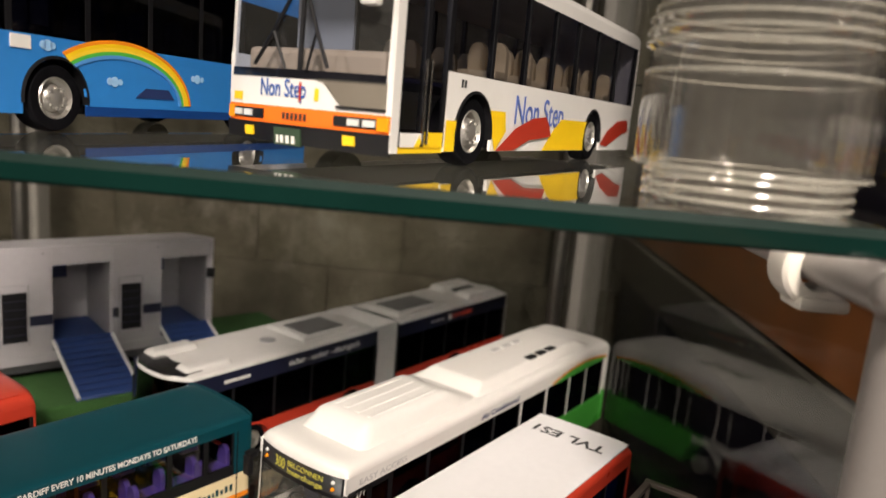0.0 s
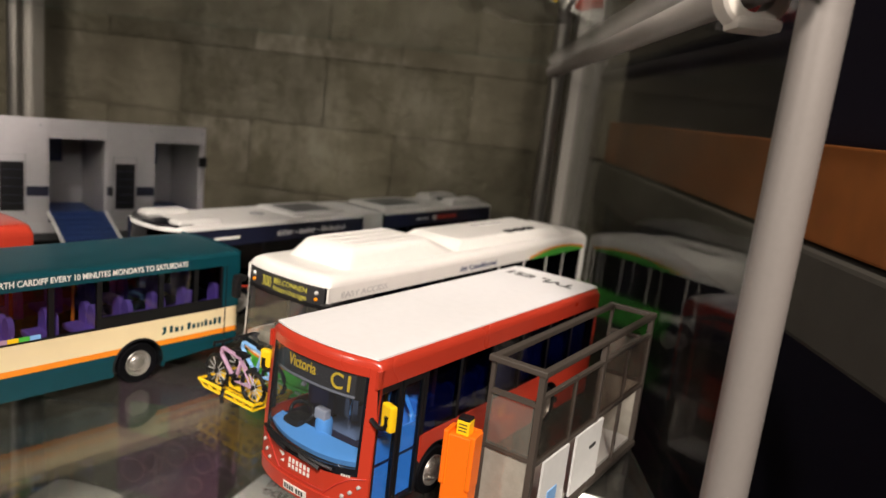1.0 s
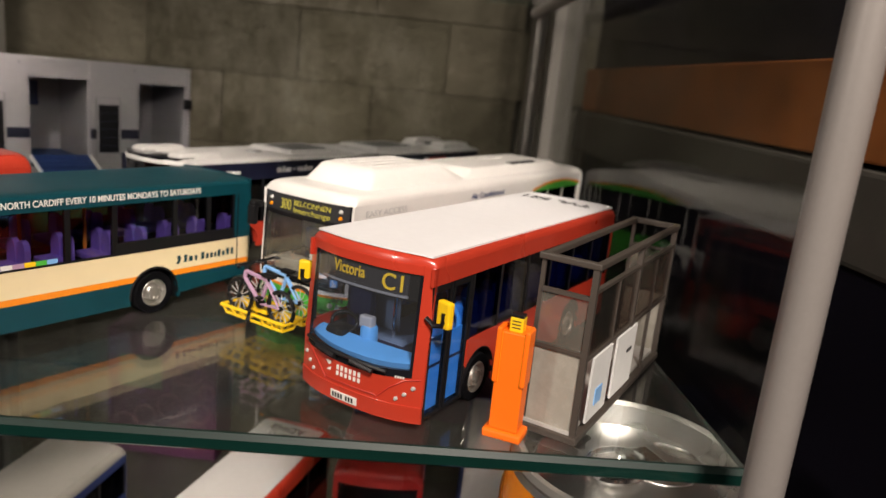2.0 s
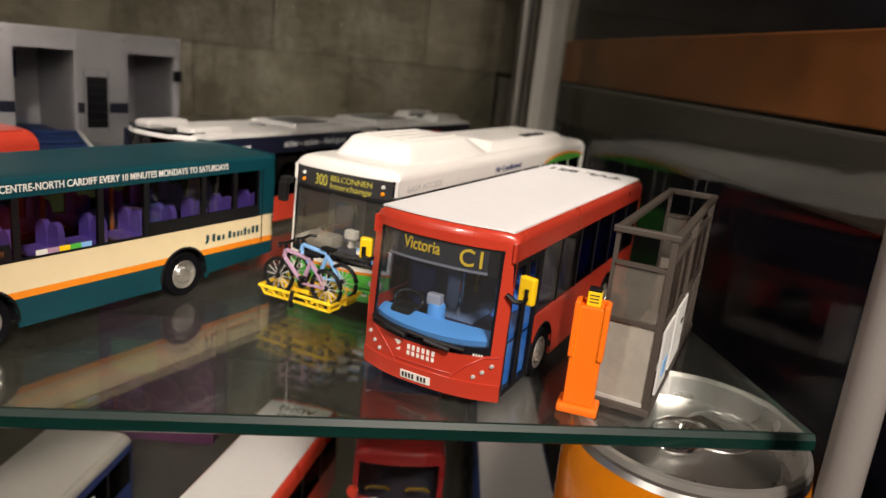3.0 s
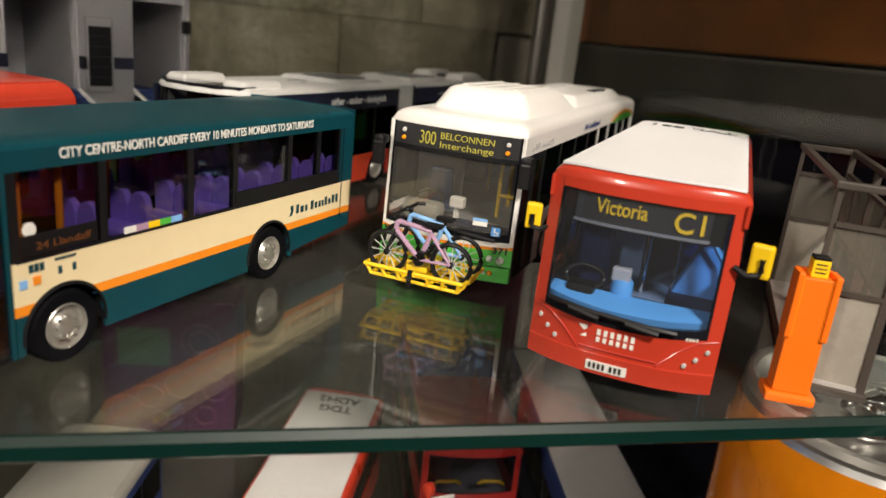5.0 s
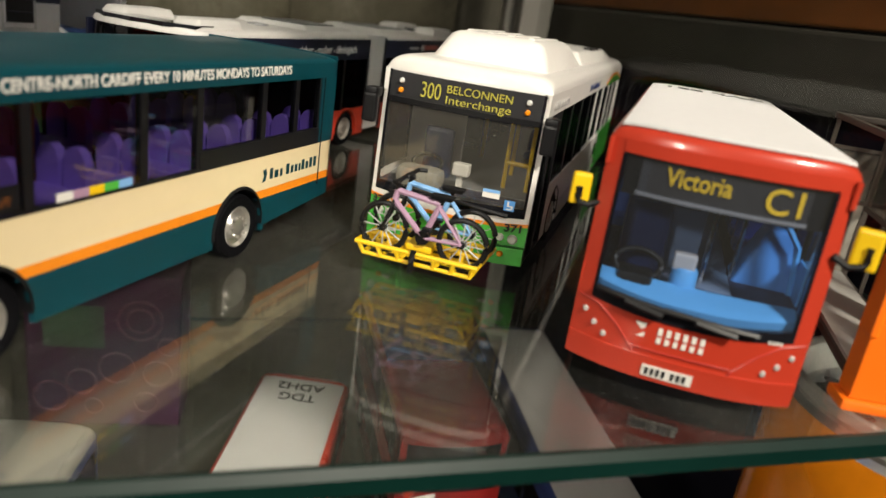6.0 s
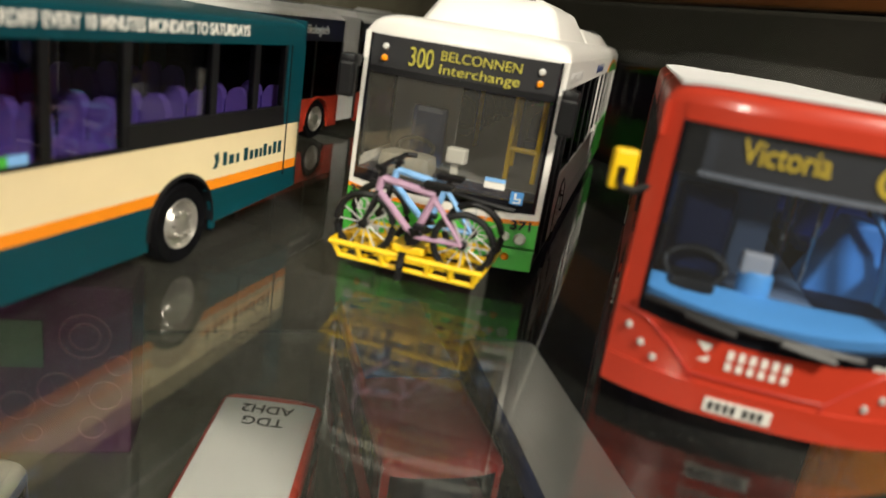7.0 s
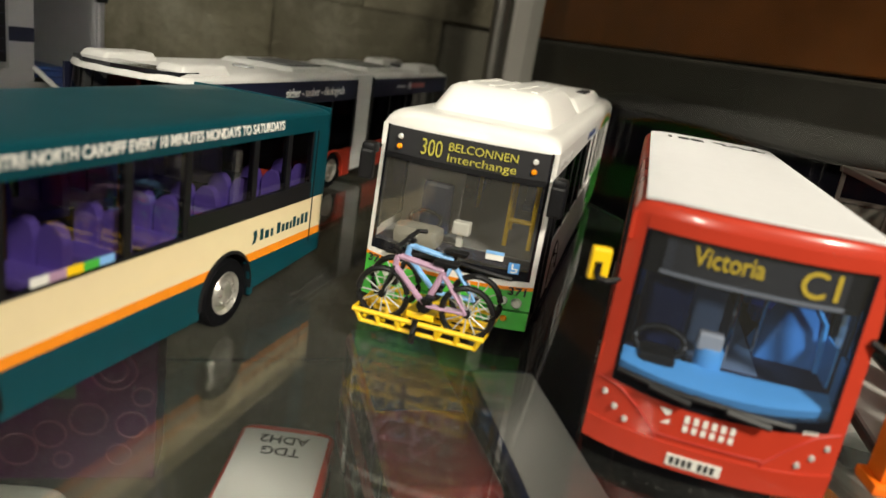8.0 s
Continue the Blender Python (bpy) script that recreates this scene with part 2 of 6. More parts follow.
def block_material(name, base, pale, dark, relief):
    """Old painted blockwork: mottled paint, runs of damp from the joints, pale worn patches."""
    m = bpy.data.materials.new(name)
    m.use_nodes = True
    nt = m.node_tree
    b = nt.nodes["Principled BSDF"]
    b.inputs["Roughness"].default_value = 0.75
    b.inputs["Specular IOR Level"].default_value = 0.3
    geo = nt.nodes.new("ShaderNodeNewGeometry")

    def noise(scale, detail, stretch, rough=0.6):
        mp = nt.nodes.new("ShaderNodeMapping")
        mp.inputs["Scale"].default_value = stretch
        n = nt.nodes.new("ShaderNodeTexNoise")
        n.inputs["Scale"].default_value, n.inputs["Detail"].default_value, n.inputs["Roughness"].default_value = scale, detail, rough
        nt.links.new(geo.outputs["Position"], mp.inputs["Vector"])
        nt.links.new(mp.outputs["Vector"], n.inputs["Vector"])
        return n.outputs["Fac"]

    def ramp(sock, lo, hi):
        r = nt.nodes.new("ShaderNodeMapRange")
        r.inputs["From Min"].default_value, r.inputs["From Max"].default_value = lo, hi
        nt.links.new(sock, r.inputs["Value"])
        return r.outputs["Result"]

    def blend(fac, a, c):
        x = nt.nodes.new("ShaderNodeMix")
        x.data_type = "RGBA"
        nt.links.new(fac, x.inputs["Factor"])
        for name2, s in (("A", a), ("B", c)):
            if isinstance(s, tuple):
                x.inputs[name2].default_value = (*s, 1)
            else:
                nt.links.new(s, x.inputs[name2])
        return x.outputs["Result"]

    col = blend(ramp(noise(22, 6, (1, 1, 1)), 0.36, 0.66), dark, base)
    col = blend(ramp(noise(26, 5, (1, 1, 0.12)), 0.50, 0.78), col, dark)
    col = blend(ramp(noise(14, 7, (1, 1, 0.5), 0.75), 0.53, 0.80), col, pale)
    oi = nt.nodes.new("ShaderNodeObjectInfo")
    mr = nt.nodes.new("ShaderNodeMapRange")
    mr.inputs["To Min"].default_value, mr.inputs["To Max"].default_value = 0.85, 1.15
    nt.links.new(oi.outputs["Random"], mr.inputs["Value"])
    sc = nt.nodes.new("ShaderNodeVectorMath")
    sc.operation = "SCALE"
    nt.links.new(col, sc.inputs[0])
    nt.links.new(mr.outputs["Result"], sc.inputs["Scale"])
    nt.links.new(sc.outputs[0], b.inputs["Base Color"])
    ad = nt.nodes.new("ShaderNodeMath")
    ad.operation = "ADD"
    nt.links.new(noise(55, 8, (1, 1, 1), 0.7), ad.inputs[0])
    nt.links.new(noise(16, 3, (1, 1, 1.6)), ad.inputs[1])
    bp = nt.nodes.new("ShaderNodeBump")
    bp.inputs["Strength"].default_value, bp.inputs["Distance"].default_value = 0.8, relief
    nt.links.new(ad.outputs[0], bp.inputs["Height"])
    nt.links.new(bp.outputs["Normal"], b.inputs["Normal"])
    return m


M_BLOCKS = block_material("smooth_painted_block", (0.100, 0.091, 0.063), (0.235, 0.222, 0.180), (0.054, 0.047, 0.029), 0.006)
M_BLOCKR = block_material("rough_painted_block", (0.090, 0.083, 0.056), (0.165, 0.156, 0.120), (0.052, 0.046, 0.028), 0.010)
M_GRASS = mat("green_flock", (0.025, 0.085, 0.015), 0.9, grain=0.25, scale=900, bump=0.6)


# ---------- mesh helpers ----------
def link(name, bm, material, parent=None, label="", smooth=False):
    me = bpy.data.meshes.new(name)
    bmesh.ops.recalc_face_normals(bm, faces=bm.faces)
    bm.to_mesh(me)
    bm.free()
    for one in (material if isinstance(material, (list, tuple)) else [material]):
        me.materials.append(one)
    if smooth:
        for p in me.polygons:
            p.use_smooth = True
        me.set_sharp_from_angle(angle=radians(38))
    ob = new(name, me)
    if parent is not None:
        ob.parent = parent
    if label:
        ob["label"] = label
    return ob


part = link


def thing(name, m, label, category, group="", kind=""):
    ob = new(name)
    ob.empty_display_size = 0.01
    ob.matrix_world = m
    return tagged(ob, label, category, group, kind)


def box(bm, x0, x1, y0, y1, z0, z1, bevel=0.0, m=None):
    r = bmesh.ops.create_cube(bm, size=1.0, matrix=Matrix.LocRotScale(((x0 + x1) / 2, (y0 + y1) / 2, (z0 + z1) / 2), None, (abs(x1 - x0), abs(y1 - y0), abs(z1 - z0))))
    vs = r["verts"]
    if m is not None:
        bmesh.ops.transform(bm, matrix=m, verts=vs)
    if bevel:
        es = list({e for v in vs for e in v.link_edges})
        bmesh.ops.bevel(bm, geom=es, offset=bevel, segments=2, affect="EDGES", profile=0.6)
    return bm


def boxed(*a, **k):
    return box(bmesh.new(), *a, **k)


def tube(bm, pts, r, n=8, closed=False):
    pts = [Vector(p) for p in pts]
    rings = []
    for i, p in enumerate(pts):
        a = pts[i - 1] if (i > 0 or closed) else p
        b = pts[(i + 1) % len(pts)] if (i < len(pts) - 1 or closed) else p
        d = (b - a).normalized()
        s = d.cross(Vector((0, 0, 1)))
        if s.length < 0.05:
            s = d.cross(Vector((1, 0, 0)))
        s.normalize()
        q = d.cross(s)
        rings.append([bm.verts.new(p + r * (math.cos(6.28319 * k / n) * s + math.sin(6.28319 * k / n) * q)) for k in range(n)])
    last = len(rings) if closed else len(rings) - 1
    for i in range(last):
        A, B = rings[i], rings[(i + 1) % len(rings)]
        for k in range(n):
            bm.faces.new((A[k], A[(k + 1) % n], B[(k + 1) % n], B[k]))
    if not closed:
        bm.faces.new(rings[0])
        bm.faces.new(rings[-1])
    return bm


def tubed(*a, **k):
    return tube(bmesh.new(), *a, **k)


def lathe(bm, prof, n=32, m=None):
    """Turns (radius, height) pairs round the z axis."""
    m = m or Matrix.Identity(4)
    rings = []
    for r, z in prof:
        if r < 1e-6:
            rings.append([bm.verts.new(m @ Vector((0, 0, z)))])
        else:
            rings.append([bm.verts.new(m @ Vector((r * math.cos(6.28319 * k / n), r * math.sin(6.28319 * k / n), z))) for k in range(n)])
    for A, B in zip(rings, rings[1:]):
        for k in range(n):
            a, b = A[k % len(A)], A[(k + 1) % len(A)]
            c, d = B[(k + 1) % len(B)], B[k % len(B)]
            f = [v for i, v in enumerate((a, b, c, d)) if v not in (a, b, c, d)[:i]]
            if len(f) > 2:
                bm.faces.new(f)
    return bm


def lathed(*a, **k):
    return lathe(bmesh.new(), *a, **k)


def sheet(bm, fn, nu, nv, thick=None):
    """A surface fn(u, v), u and v from 0 to 1; thick: a vector that gives it depth."""
    g = [[bm.verts.new(fn(i / nu, j / nv)) for j in range(nv + 1)] for i in range(nu + 1)]
    fs = [bm.faces.new((g[i][j], g[i + 1][j], g[i + 1][j + 1], g[i][j + 1])) for i in range(nu) for j in range(nv)]
    if thick is not None:
        r = bmesh.ops.extrude_face_region(bm, geom=fs, use_keep_orig=True)
        bmesh.ops.translate(bm, vec=thick, verts=[v for v in r["geom"] if isinstance(v, bmesh.types.BMVert)])
    return bm


def sheeted(*a, **k):
    return sheet(bmesh.new(), *a, **k)


def prism(bm, pts, thick):
    """A flat polygon given depth by the vector thick."""
    f = bm.faces.new([bm.verts.new(p) for p in pts])
    r = bmesh.ops.extrude_face_region(bm, geom=[f], use_keep_orig=True)
    bmesh.ops.translate(bm, vec=thick, verts=[v for v in r["geom"] if isinstance(v, bmesh.types.BMVert)])
    return bm


def prismed(*a, **k):
    return prism(bmesh.new(), *a, **k)


def drape(verts, m, bus):
    """Lays flat letters on the curved front of a bus."""
    o = m.translation
    off = o.x - bus.fx(o.y, o.z)
    for v in verts:
        d = v.co.z
        p = m @ v.co
        v.co = Vector((bus.fx(p.y, p.z) + off - d, p.y, p.z))


def lettering(text, size, m, material, parent, width=None, bold=0.0, spacing=1.0, name="lettering", label="", bus=None):
    """Letters as a mesh: the baseline starts at the origin of m and runs along its x axis."""
    cu = bpy.data.curves.new("letters", "FONT")
    cu.body, cu.size, cu.extrude, cu.offset, cu.space_character = text, size, 0.00005, bold, spacing
    tmp = bpy.data.objects.new("letters", cu)
    scene.collection.objects.link(tmp)
    bpy.context.view_layer.update()
    me = bpy.data.meshes.new_from_object(tmp.evaluated_get(bpy.context.evaluated_depsgraph_get()))
    bpy.data.objects.remove(tmp)
    if width and len(me.vertices):
        xs = [v.co.x for v in me.vertices]
        k = width / (max(xs) - min(xs))
        for v in me.vertices:
            v.co.x = (v.co.x - min(xs)) * k
    if bus:
        drape(me.vertices, m, bus)
    else:
        me.transform(m)
    me.name = name
    me.materials.clear()
    me.materials.append(material)
    ob = new(name, me)
    ob.parent = parent
    if label:
        ob["label"] = label
    return ob


def word_bars(widths, height, m, material, parent, name="lettering_bar", gap=0.25, bus=None):
    """A word that is not lettered: one plain bar for each letter."""
    x = 0.0
    for w in widths:
        if w > 0:
            bm = boxed(x, x + w, 0, height, -0.00004, 0.00006, m=None if bus else m)
            if bus:
                drape(bm.verts, m, bus)
            part(name, bm, material, parent)
        x += abs(w) * (1 + gap)


def stroke_bars(widths, height, m, material, parent, name="lettering_bar", gap=0.3, low=(), bus=None):
    """A word that is not lettered: one slim plain bar for each letter, lower for the letters named in low."""
    x = 0.0
    for k, w in enumerate(widths):
        if w > 0:
            bm = boxed(x + w * 0.14, x + w * 0.86, height * 0.04, height * (0.72 if k in low else 1.0), -0.00004, 0.00006)
            if bus:
                drape(bm.verts, m, bus)
            else:
                bmesh.ops.transform(bm, matrix=m, verts=bm.verts)
            part(name, bm, material, parent)
        x += abs(w) * (1 + gap)


def basis(o, ax, ay):
    ax, ay = Vector(ax).normalized(), Vector(ay).normalized()
    az = ax.cross(ay)
    return Matrix(((ax.x, ay.x, az.x, o[0]), (ax.y, ay.y, az.y, o[1]), (ax.z, ay.z, az.z, o[2]), (0, 0, 0, 1)))


# ---------- the room ----------
def slab(name, x0, x1, y0, y1, z0, z1, material, label, bevel=0.0):
    ob = link(name, boxed(x0, x1, y0, y1, z0, z1, bevel=bevel), material)
    return tagged(ob, label, "room", "", "structure")


slab("floor", -2.5, 0.28, -2.7, 0.65, -0.1, 0.0, M_FLOOR, "brown carpeted floor of the room")
slab("ceiling", -2.5, 0.28, -2.7, 0.65, 2.3, 2.4, M_CEIL, "plain dull grey painted ceiling")
wall_back = slab("wall_north", -2.4, 0.150, 0.526, 0.65, 0.0, 2.3, M_BLOCK, "olive-grey painted stone block wall behind the display")
slab("wall_west", -2.5, -2.4, -2.6, 0.65, 0.0, 2.3, M_PLASTER, "plain plastered wall")
slab("wall_south", -2.5, 0.150, -2.7, -2.6, 0.0, 2.3, M_PLASTER, "plain plastered wall")
slab("wall_east", 0.150, 0.28, -2.7, 0.65, 0.0, 2.3, M_SIDEW, "near-black side wall beside the display")
slab("trim_board", 0.1425, 0.1498, -0.4, 0.518, 1.0605, 1.0885, M_WOOD, "orange-brown wooden board fixed along the side wall", 0.0008)
slab("trim_ledge", 0.1395, 0.1498, -0.4, 0.518, 1.0330, 1.0590, M_LEDGE, "grey plaster ledge under the wooden board", 0.0015)
slab("trim_post", -0.2225, -0.2115, 0.418, 0.432, 0.2, 2.3, M_POSTG, "grey upright frame post behind the shelves", 0.002)
slab("trim_corner", 0.0965, 0.1135, 0.418, 0.432, 0.2, 2.3, M_POSTG, "pale grey upright frame post behind the shelves", 0.002)


# Lamp body added round each unseen light source.
def added_pendant_lamp(eye, target):
    th = thing("added_pendant_lamp", pose(eye[0], eye[1], 2.3), "added pendant lamp standing in for an unseen room light", "lamp", "pendant lamps in the room")
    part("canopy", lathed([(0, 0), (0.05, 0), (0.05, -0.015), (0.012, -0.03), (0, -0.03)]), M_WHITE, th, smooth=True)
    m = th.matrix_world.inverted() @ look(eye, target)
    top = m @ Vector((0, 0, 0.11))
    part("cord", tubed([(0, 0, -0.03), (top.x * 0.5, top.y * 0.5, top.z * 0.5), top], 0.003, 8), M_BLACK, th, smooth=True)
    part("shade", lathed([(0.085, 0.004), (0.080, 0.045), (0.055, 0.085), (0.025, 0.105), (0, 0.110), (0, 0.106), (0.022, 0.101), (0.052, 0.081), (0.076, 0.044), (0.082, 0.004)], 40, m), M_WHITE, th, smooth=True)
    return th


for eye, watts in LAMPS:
    added_pendant_lamp(eye, (0.0, 0.2, 1.0))

# ---------- the display stand ----------
SX0, SX1, SY0, SY1 = -0.215, 0.0955, 0.1285, 0.407


def glass_shelf(z, label, y0=SY0, x1=SX1):
    th = thing("glass_shelf", pose(0, 0, z), label, "shelf", "shelves of the display stand")
    c, d, g = 0.0011, 0.0037, 0.0015
    ob = part("plate", boxed(SX0, x1, y0 + g, SY1, -d, 0.0), [M_SHELF, M_EDGE], th)
    for p in ob.data.polygons:
        p.material_index = 0 if abs(p.normal.z) > 0.9 or p.normal.y < -0.9 else 1
    ob.visible_shadow = False
    pts = [(y0, -d + 0.0004), (y0, -c), (y0 + 0.0008, -0.00002), (y0 + g, -0.00002), (y0 + g, -d), (y0 + 0.0004, -d)]
    ed = part("front_edge", prismed([(SX0, y, zz) for y, zz in pts], Vector((x1 - SX0, 0, 0))), [M_EDGE, M_BEVEL], th, "green polished front edge")
    for p in ed.data.polygons:
        p.material_index = 1 if 0.3 < p.normal.z < 0.95 or p.normal.z >= 0.95 else 0
    ed.visible_shadow = False
    return th


ZU = 1.1190
glass_shelf(ZU, "clear glass upper shelf with green polished edges", 0.1090, 0.0843)
glass_shelf(1.0, "clear glass shelf with green edges carrying model buses")
glass_shelf(0.883, "clear glass lower shelf under the model buses")

stand = thing("display_stand", pose(0, 0, 0), "grey metal tube stand that carries the glass shelves", "stand")
FP, BP, FL, BL = (0.0886, 0.1115), (0.0880, 0.4135), (-0.220, 0.1115), (-0.2185, 0.4135)
for (x, y), r in ((FP, 0.0036), (BP, 0.0040), (FL, 0.0036), (BL, 0.0040)):
    part("post", tubed([(x, y, 0.004), (x, y, 1.9)], r, 20), M_POLE if y < 0.2 else M_STEEL, stand, smooth=True)
for z in (1.1119, 0.8760, 1.2290):
    part("rail", tubed([(0.0832, 0.1045, z), (0.0855, 0.4135, z)], 0.0031, 16), M_POLE, stand, smooth=True)
    for px, py in ((0.0832, 0.1045), (0.0855, 0.4135)):
        bm = bmesh.new()
        bmesh.ops.create_uvsphere(bm, u_segments=18, v_segments=12, radius=0.0036, matrix=Matrix.Translation((px, py, z)))
        part("joint", bm, M_POLE, stand, smooth=True)


def shelf_clip(x, y, z):
    th = thing("shelf_clip", pose(x, y, z), "milky white plastic clip ring holding a glass shelf", "clip", "shelf clips")
    m = pose(0, 0, 0, 90, 0, 0)
    part("ring", lathed([(0.0031, -0.0030), (0.0050, -0.0032), (0.0056, -0.0026), (0.0058, 0.0), (0.0056, 0.0026), (0.0050, 0.0032), (0.0031, 0.0030), (0.0031, -0.0030)], 36, m), M_CLIP, th, smooth=True)
    part("lip", boxed(-0.0030, 0.0046, -0.0042, 0.0030, -0.0060, -0.0038, bevel=0.0010), M_CLIP, th, smooth=True)
    return th


shelf_clip(0.0834, 0.1270, 1.1107)

pane = thing("side_pane", pose(0.1015, 0.25, 0.0), "clear upright glass pane closing the side of the display", "glass pane")
gp = part("pane", boxed(-0.0012, 0.0012, -0.118, 0.155, 0.80, 1.45), M_SIDEG, pane)
gp.visible_shadow = False


# ---------- buses ----------
def wheel(th, x, y, r, out, rim=None, width=0.0042):
    """out: -1 or 1, the side on which the rim shows."""
    m = Matrix.Translation((x, y, r)) @ pose(0, 0, 0, -90 * out, 0, 0)
    w = width
    t = part("wheel", lathed([(r * 0.62, 0), (r * 0.66, w * 0.02), (r * 0.93, w * 0.02), (r * 0.985, -w * 0.1), (r, -w * 0.25), (r, -w * 0.75), (r * 0.96, -w), (0, -w)], 36, m), M_TYRE, th, smooth=True)
    bm = lathed([(r * 0.64, -0.0001), (r * 0.60, 0.0002), (r * 0.55, -0.0006), (r * 0.42, -0.0010), (r * 0.36, -0.0002), (r * 0.24, 0.0003), (r * 0.16, 0.0004), (0, 0.0006)], 32, m)
    for k in range(8):
        a = 6.28319 * k / 8
        bmesh.ops.create_cone(bm, cap_ends=True, segments=6, radius1=r * 0.05, radius2=r * 0.04, depth=0.0006, matrix=m @ Matrix.Translation((r * 0.31 * math.cos(a), r * 0.31 * math.sin(a), 0.0003)))
    part("rim", bm, rim or M_RIM, t, "silver wheel rim", smooth=True)
    return t


def wheel_arch(th, x, y, z, out, r=0.0071, lip=0.0005, material=None):
    """The liner of a wheel arch: a half ring with a thin lip, open below."""
    bm = bmesh.new()
    prof = [(r + lip, 0.0001), (r, 0.0003), (r, -0.005), (r + lip, -0.005)]
    rings = []
    for k in range(25):
        a = radians(-6 + 192 * k / 24)
        rings.append([bm.verts.new((x + q * math.cos(a), y + out * d, z + q * math.sin(a))) for q, d in prof])
    for A, B in zip(rings, rings[1:]):
        for k in range(4):
            bm.faces.new((A[k], A[(k + 1) % 4], B[(k + 1) % 4], B[k]))
    bm.faces.new(rings[0])
    bm.faces.new(rings[-1])
    return part("wheel_arch", bm, material or M_BLACK, th, smooth=True)


class Bus:
    def __init__(s, th, L, W, H, zc, bow, rake=0.0, sill=0.018, floor=0.0035, rear_bow=0.0015):
        s.th, s.L, s.W, s.H, s.zc, s.bow, s.rake, s.sill, s.floor, s.rear_bow = th, L, W, H, zc, bow, rake, sill, floor, rear_bow

    def fx(s, y, z):
        return s.bow * abs(2 * y / s.W) ** 2.6 + s.rake * max(0.0, z - 0.012) + 0.0006 * max(0.0, (0.006 - z) / 0.006)

    def rx(s, y):
        return s.L - s.rear_bow * abs(2 * y / s.W) ** 3

    def front(s, name, y0, y1, z0, z1, material, proud=0.0, nu=16, nv=6, thick=0.0006, label=""):
        """A piece of the front, between two sides and two heights (numbers, or functions of y)."""
        f0 = z0 if callable(z0) else (lambda y: z0)
        f1 = z1 if callable(z1) else (lambda y: z1)

        def fn(u, v):
            y = y0 + (y1 - y0) * u
            z = f0(y) + (f1(y) - f0(y)) * v
            return Vector((s.fx(y, z) - proud, y, z))
        return part(name, sheeted(fn, nu, nv, Vector((thick, 0, 0))), material, s.th, label, smooth=True)

    def rear(s, name, y0, y1, z0, z1, material, proud=0.0, thick=0.0006):
        def fn(u, v):
            y = y0 + (y1 - y0) * u
            return Vector((s.rx(y) + proud, y, z0 + (z1 - z0) * v))
        return part(name, sheeted(fn, 12, 3, Vector((-thick, 0, 0))), material, s.th, smooth=True)

    def roof(s, material, crown=2.4, name="roof"):
        def fn(u, v):
            t = -math.cos(math.pi * u)
            y = s.W / 2 * t
            w = 0.5 - 0.5 * math.cos(math.pi * v)
            x0, x1 = s.fx(y, s.zc), s.rx(y)
            e = abs(2 * w - 1)
            k = max(0.0, 1 - abs(t) ** 9) ** (1 / crown) * max(0.0, 1 - e ** 60) ** (1 / 2.6)
            return Vector((x0 + (x1 - x0) * w, y, s.zc + (s.H - s.zc) * k))
        return part(name, sheeted(fn, 28, 40), material, s.th, smooth=True)

    def band(s, name, x0, x1, z0, z1, material, side=-1, arches=(), ra=0.0072, proud=0.0, label=""):
        """A strip of the side with the wheel arches cut out."""
        xs = {x0, x1}
        for a in arches:
            for k in range(25):
                x = a - ra + 2 * ra * k / 24
                if x0 < x < x1:
                    xs.add(round(x, 6))
            for x in (a - ra - 0.00002, a + ra + 0.00002):
                if x0 < x < x1:
                    xs.add(x)
        xs = sorted(xs)

        def low(x):
            z = z0
            for a in arches:
                d = abs(x - a)
                if d < ra:
                    z = max(z, 0.0058 + math.sqrt(ra * ra - d * d))
            return min(z, z1)
        y = side * (s.W / 2 + proud)
        bm = bmesh.new()
        for a, b in zip(xs, xs[1:]):
            la, lb = low(a), low(b)
            if z1 - la < 1e-6 and z1 - lb < 1e-6:
                continue
            pts = [Vector((a, y, la)), Vector((b, y, lb)), Vector((b, y, z1)), Vector((a, y, z1))]
            pts = [p for i, p in enumerate(pts) if all((p - q).length > 1e-6 for q in pts[:i])]
            bm.faces.new([bm.verts.new(p) for p in pts])
        bmesh.ops.remove_doubles(bm, verts=bm.verts, dist=1e-6)
        r = bmesh.ops.extrude_face_region(bm, geom=bm.faces[:], use_keep_orig=True)
        bmesh.ops.translate(bm, vec=Vector((0, -side * 0.0006, 0)), verts=[v for v in r["geom"] if isinstance(v, bmesh.types.BMVert)])
        return part(name, bm, material, s.th, label)

    def windows(s, edges, z0, z1, glass, side=-1, pillar=0.0012, pillar_mat=None, proud=-0.0002):
        y = side * (s.W / 2 + proud)
        for a, b in zip(edges, edges[1:]):
            part("window", boxed(a + pillar / 2, b - pillar / 2, y - side * 0.0004, y, z0, z1), glass, s.th)
        for a in edges:
            part("pillar", boxed(a - pillar / 2, a + pillar / 2, y - side * 0.0009, y + side * 0.00015, z0, z1), pillar_mat or M_BLACK, s.th)

    def under(s, material=None, arches=(), ra=0.0072):
        part("chassis", boxed(0.004, s.L - 0.003, -s.W / 2 + 0.0055, s.W / 2 - 0.0055, s.floor - 0.0005, s.floor + 0.0015), material or M_BLACK, s.th)
        part("cabin_floor", boxed(0.004, s.L - 0.002, -s.W / 2 + 0.0008, s.W / 2 - 0.0008, 0.0136, 0.0142), M_CABIN, s.th)

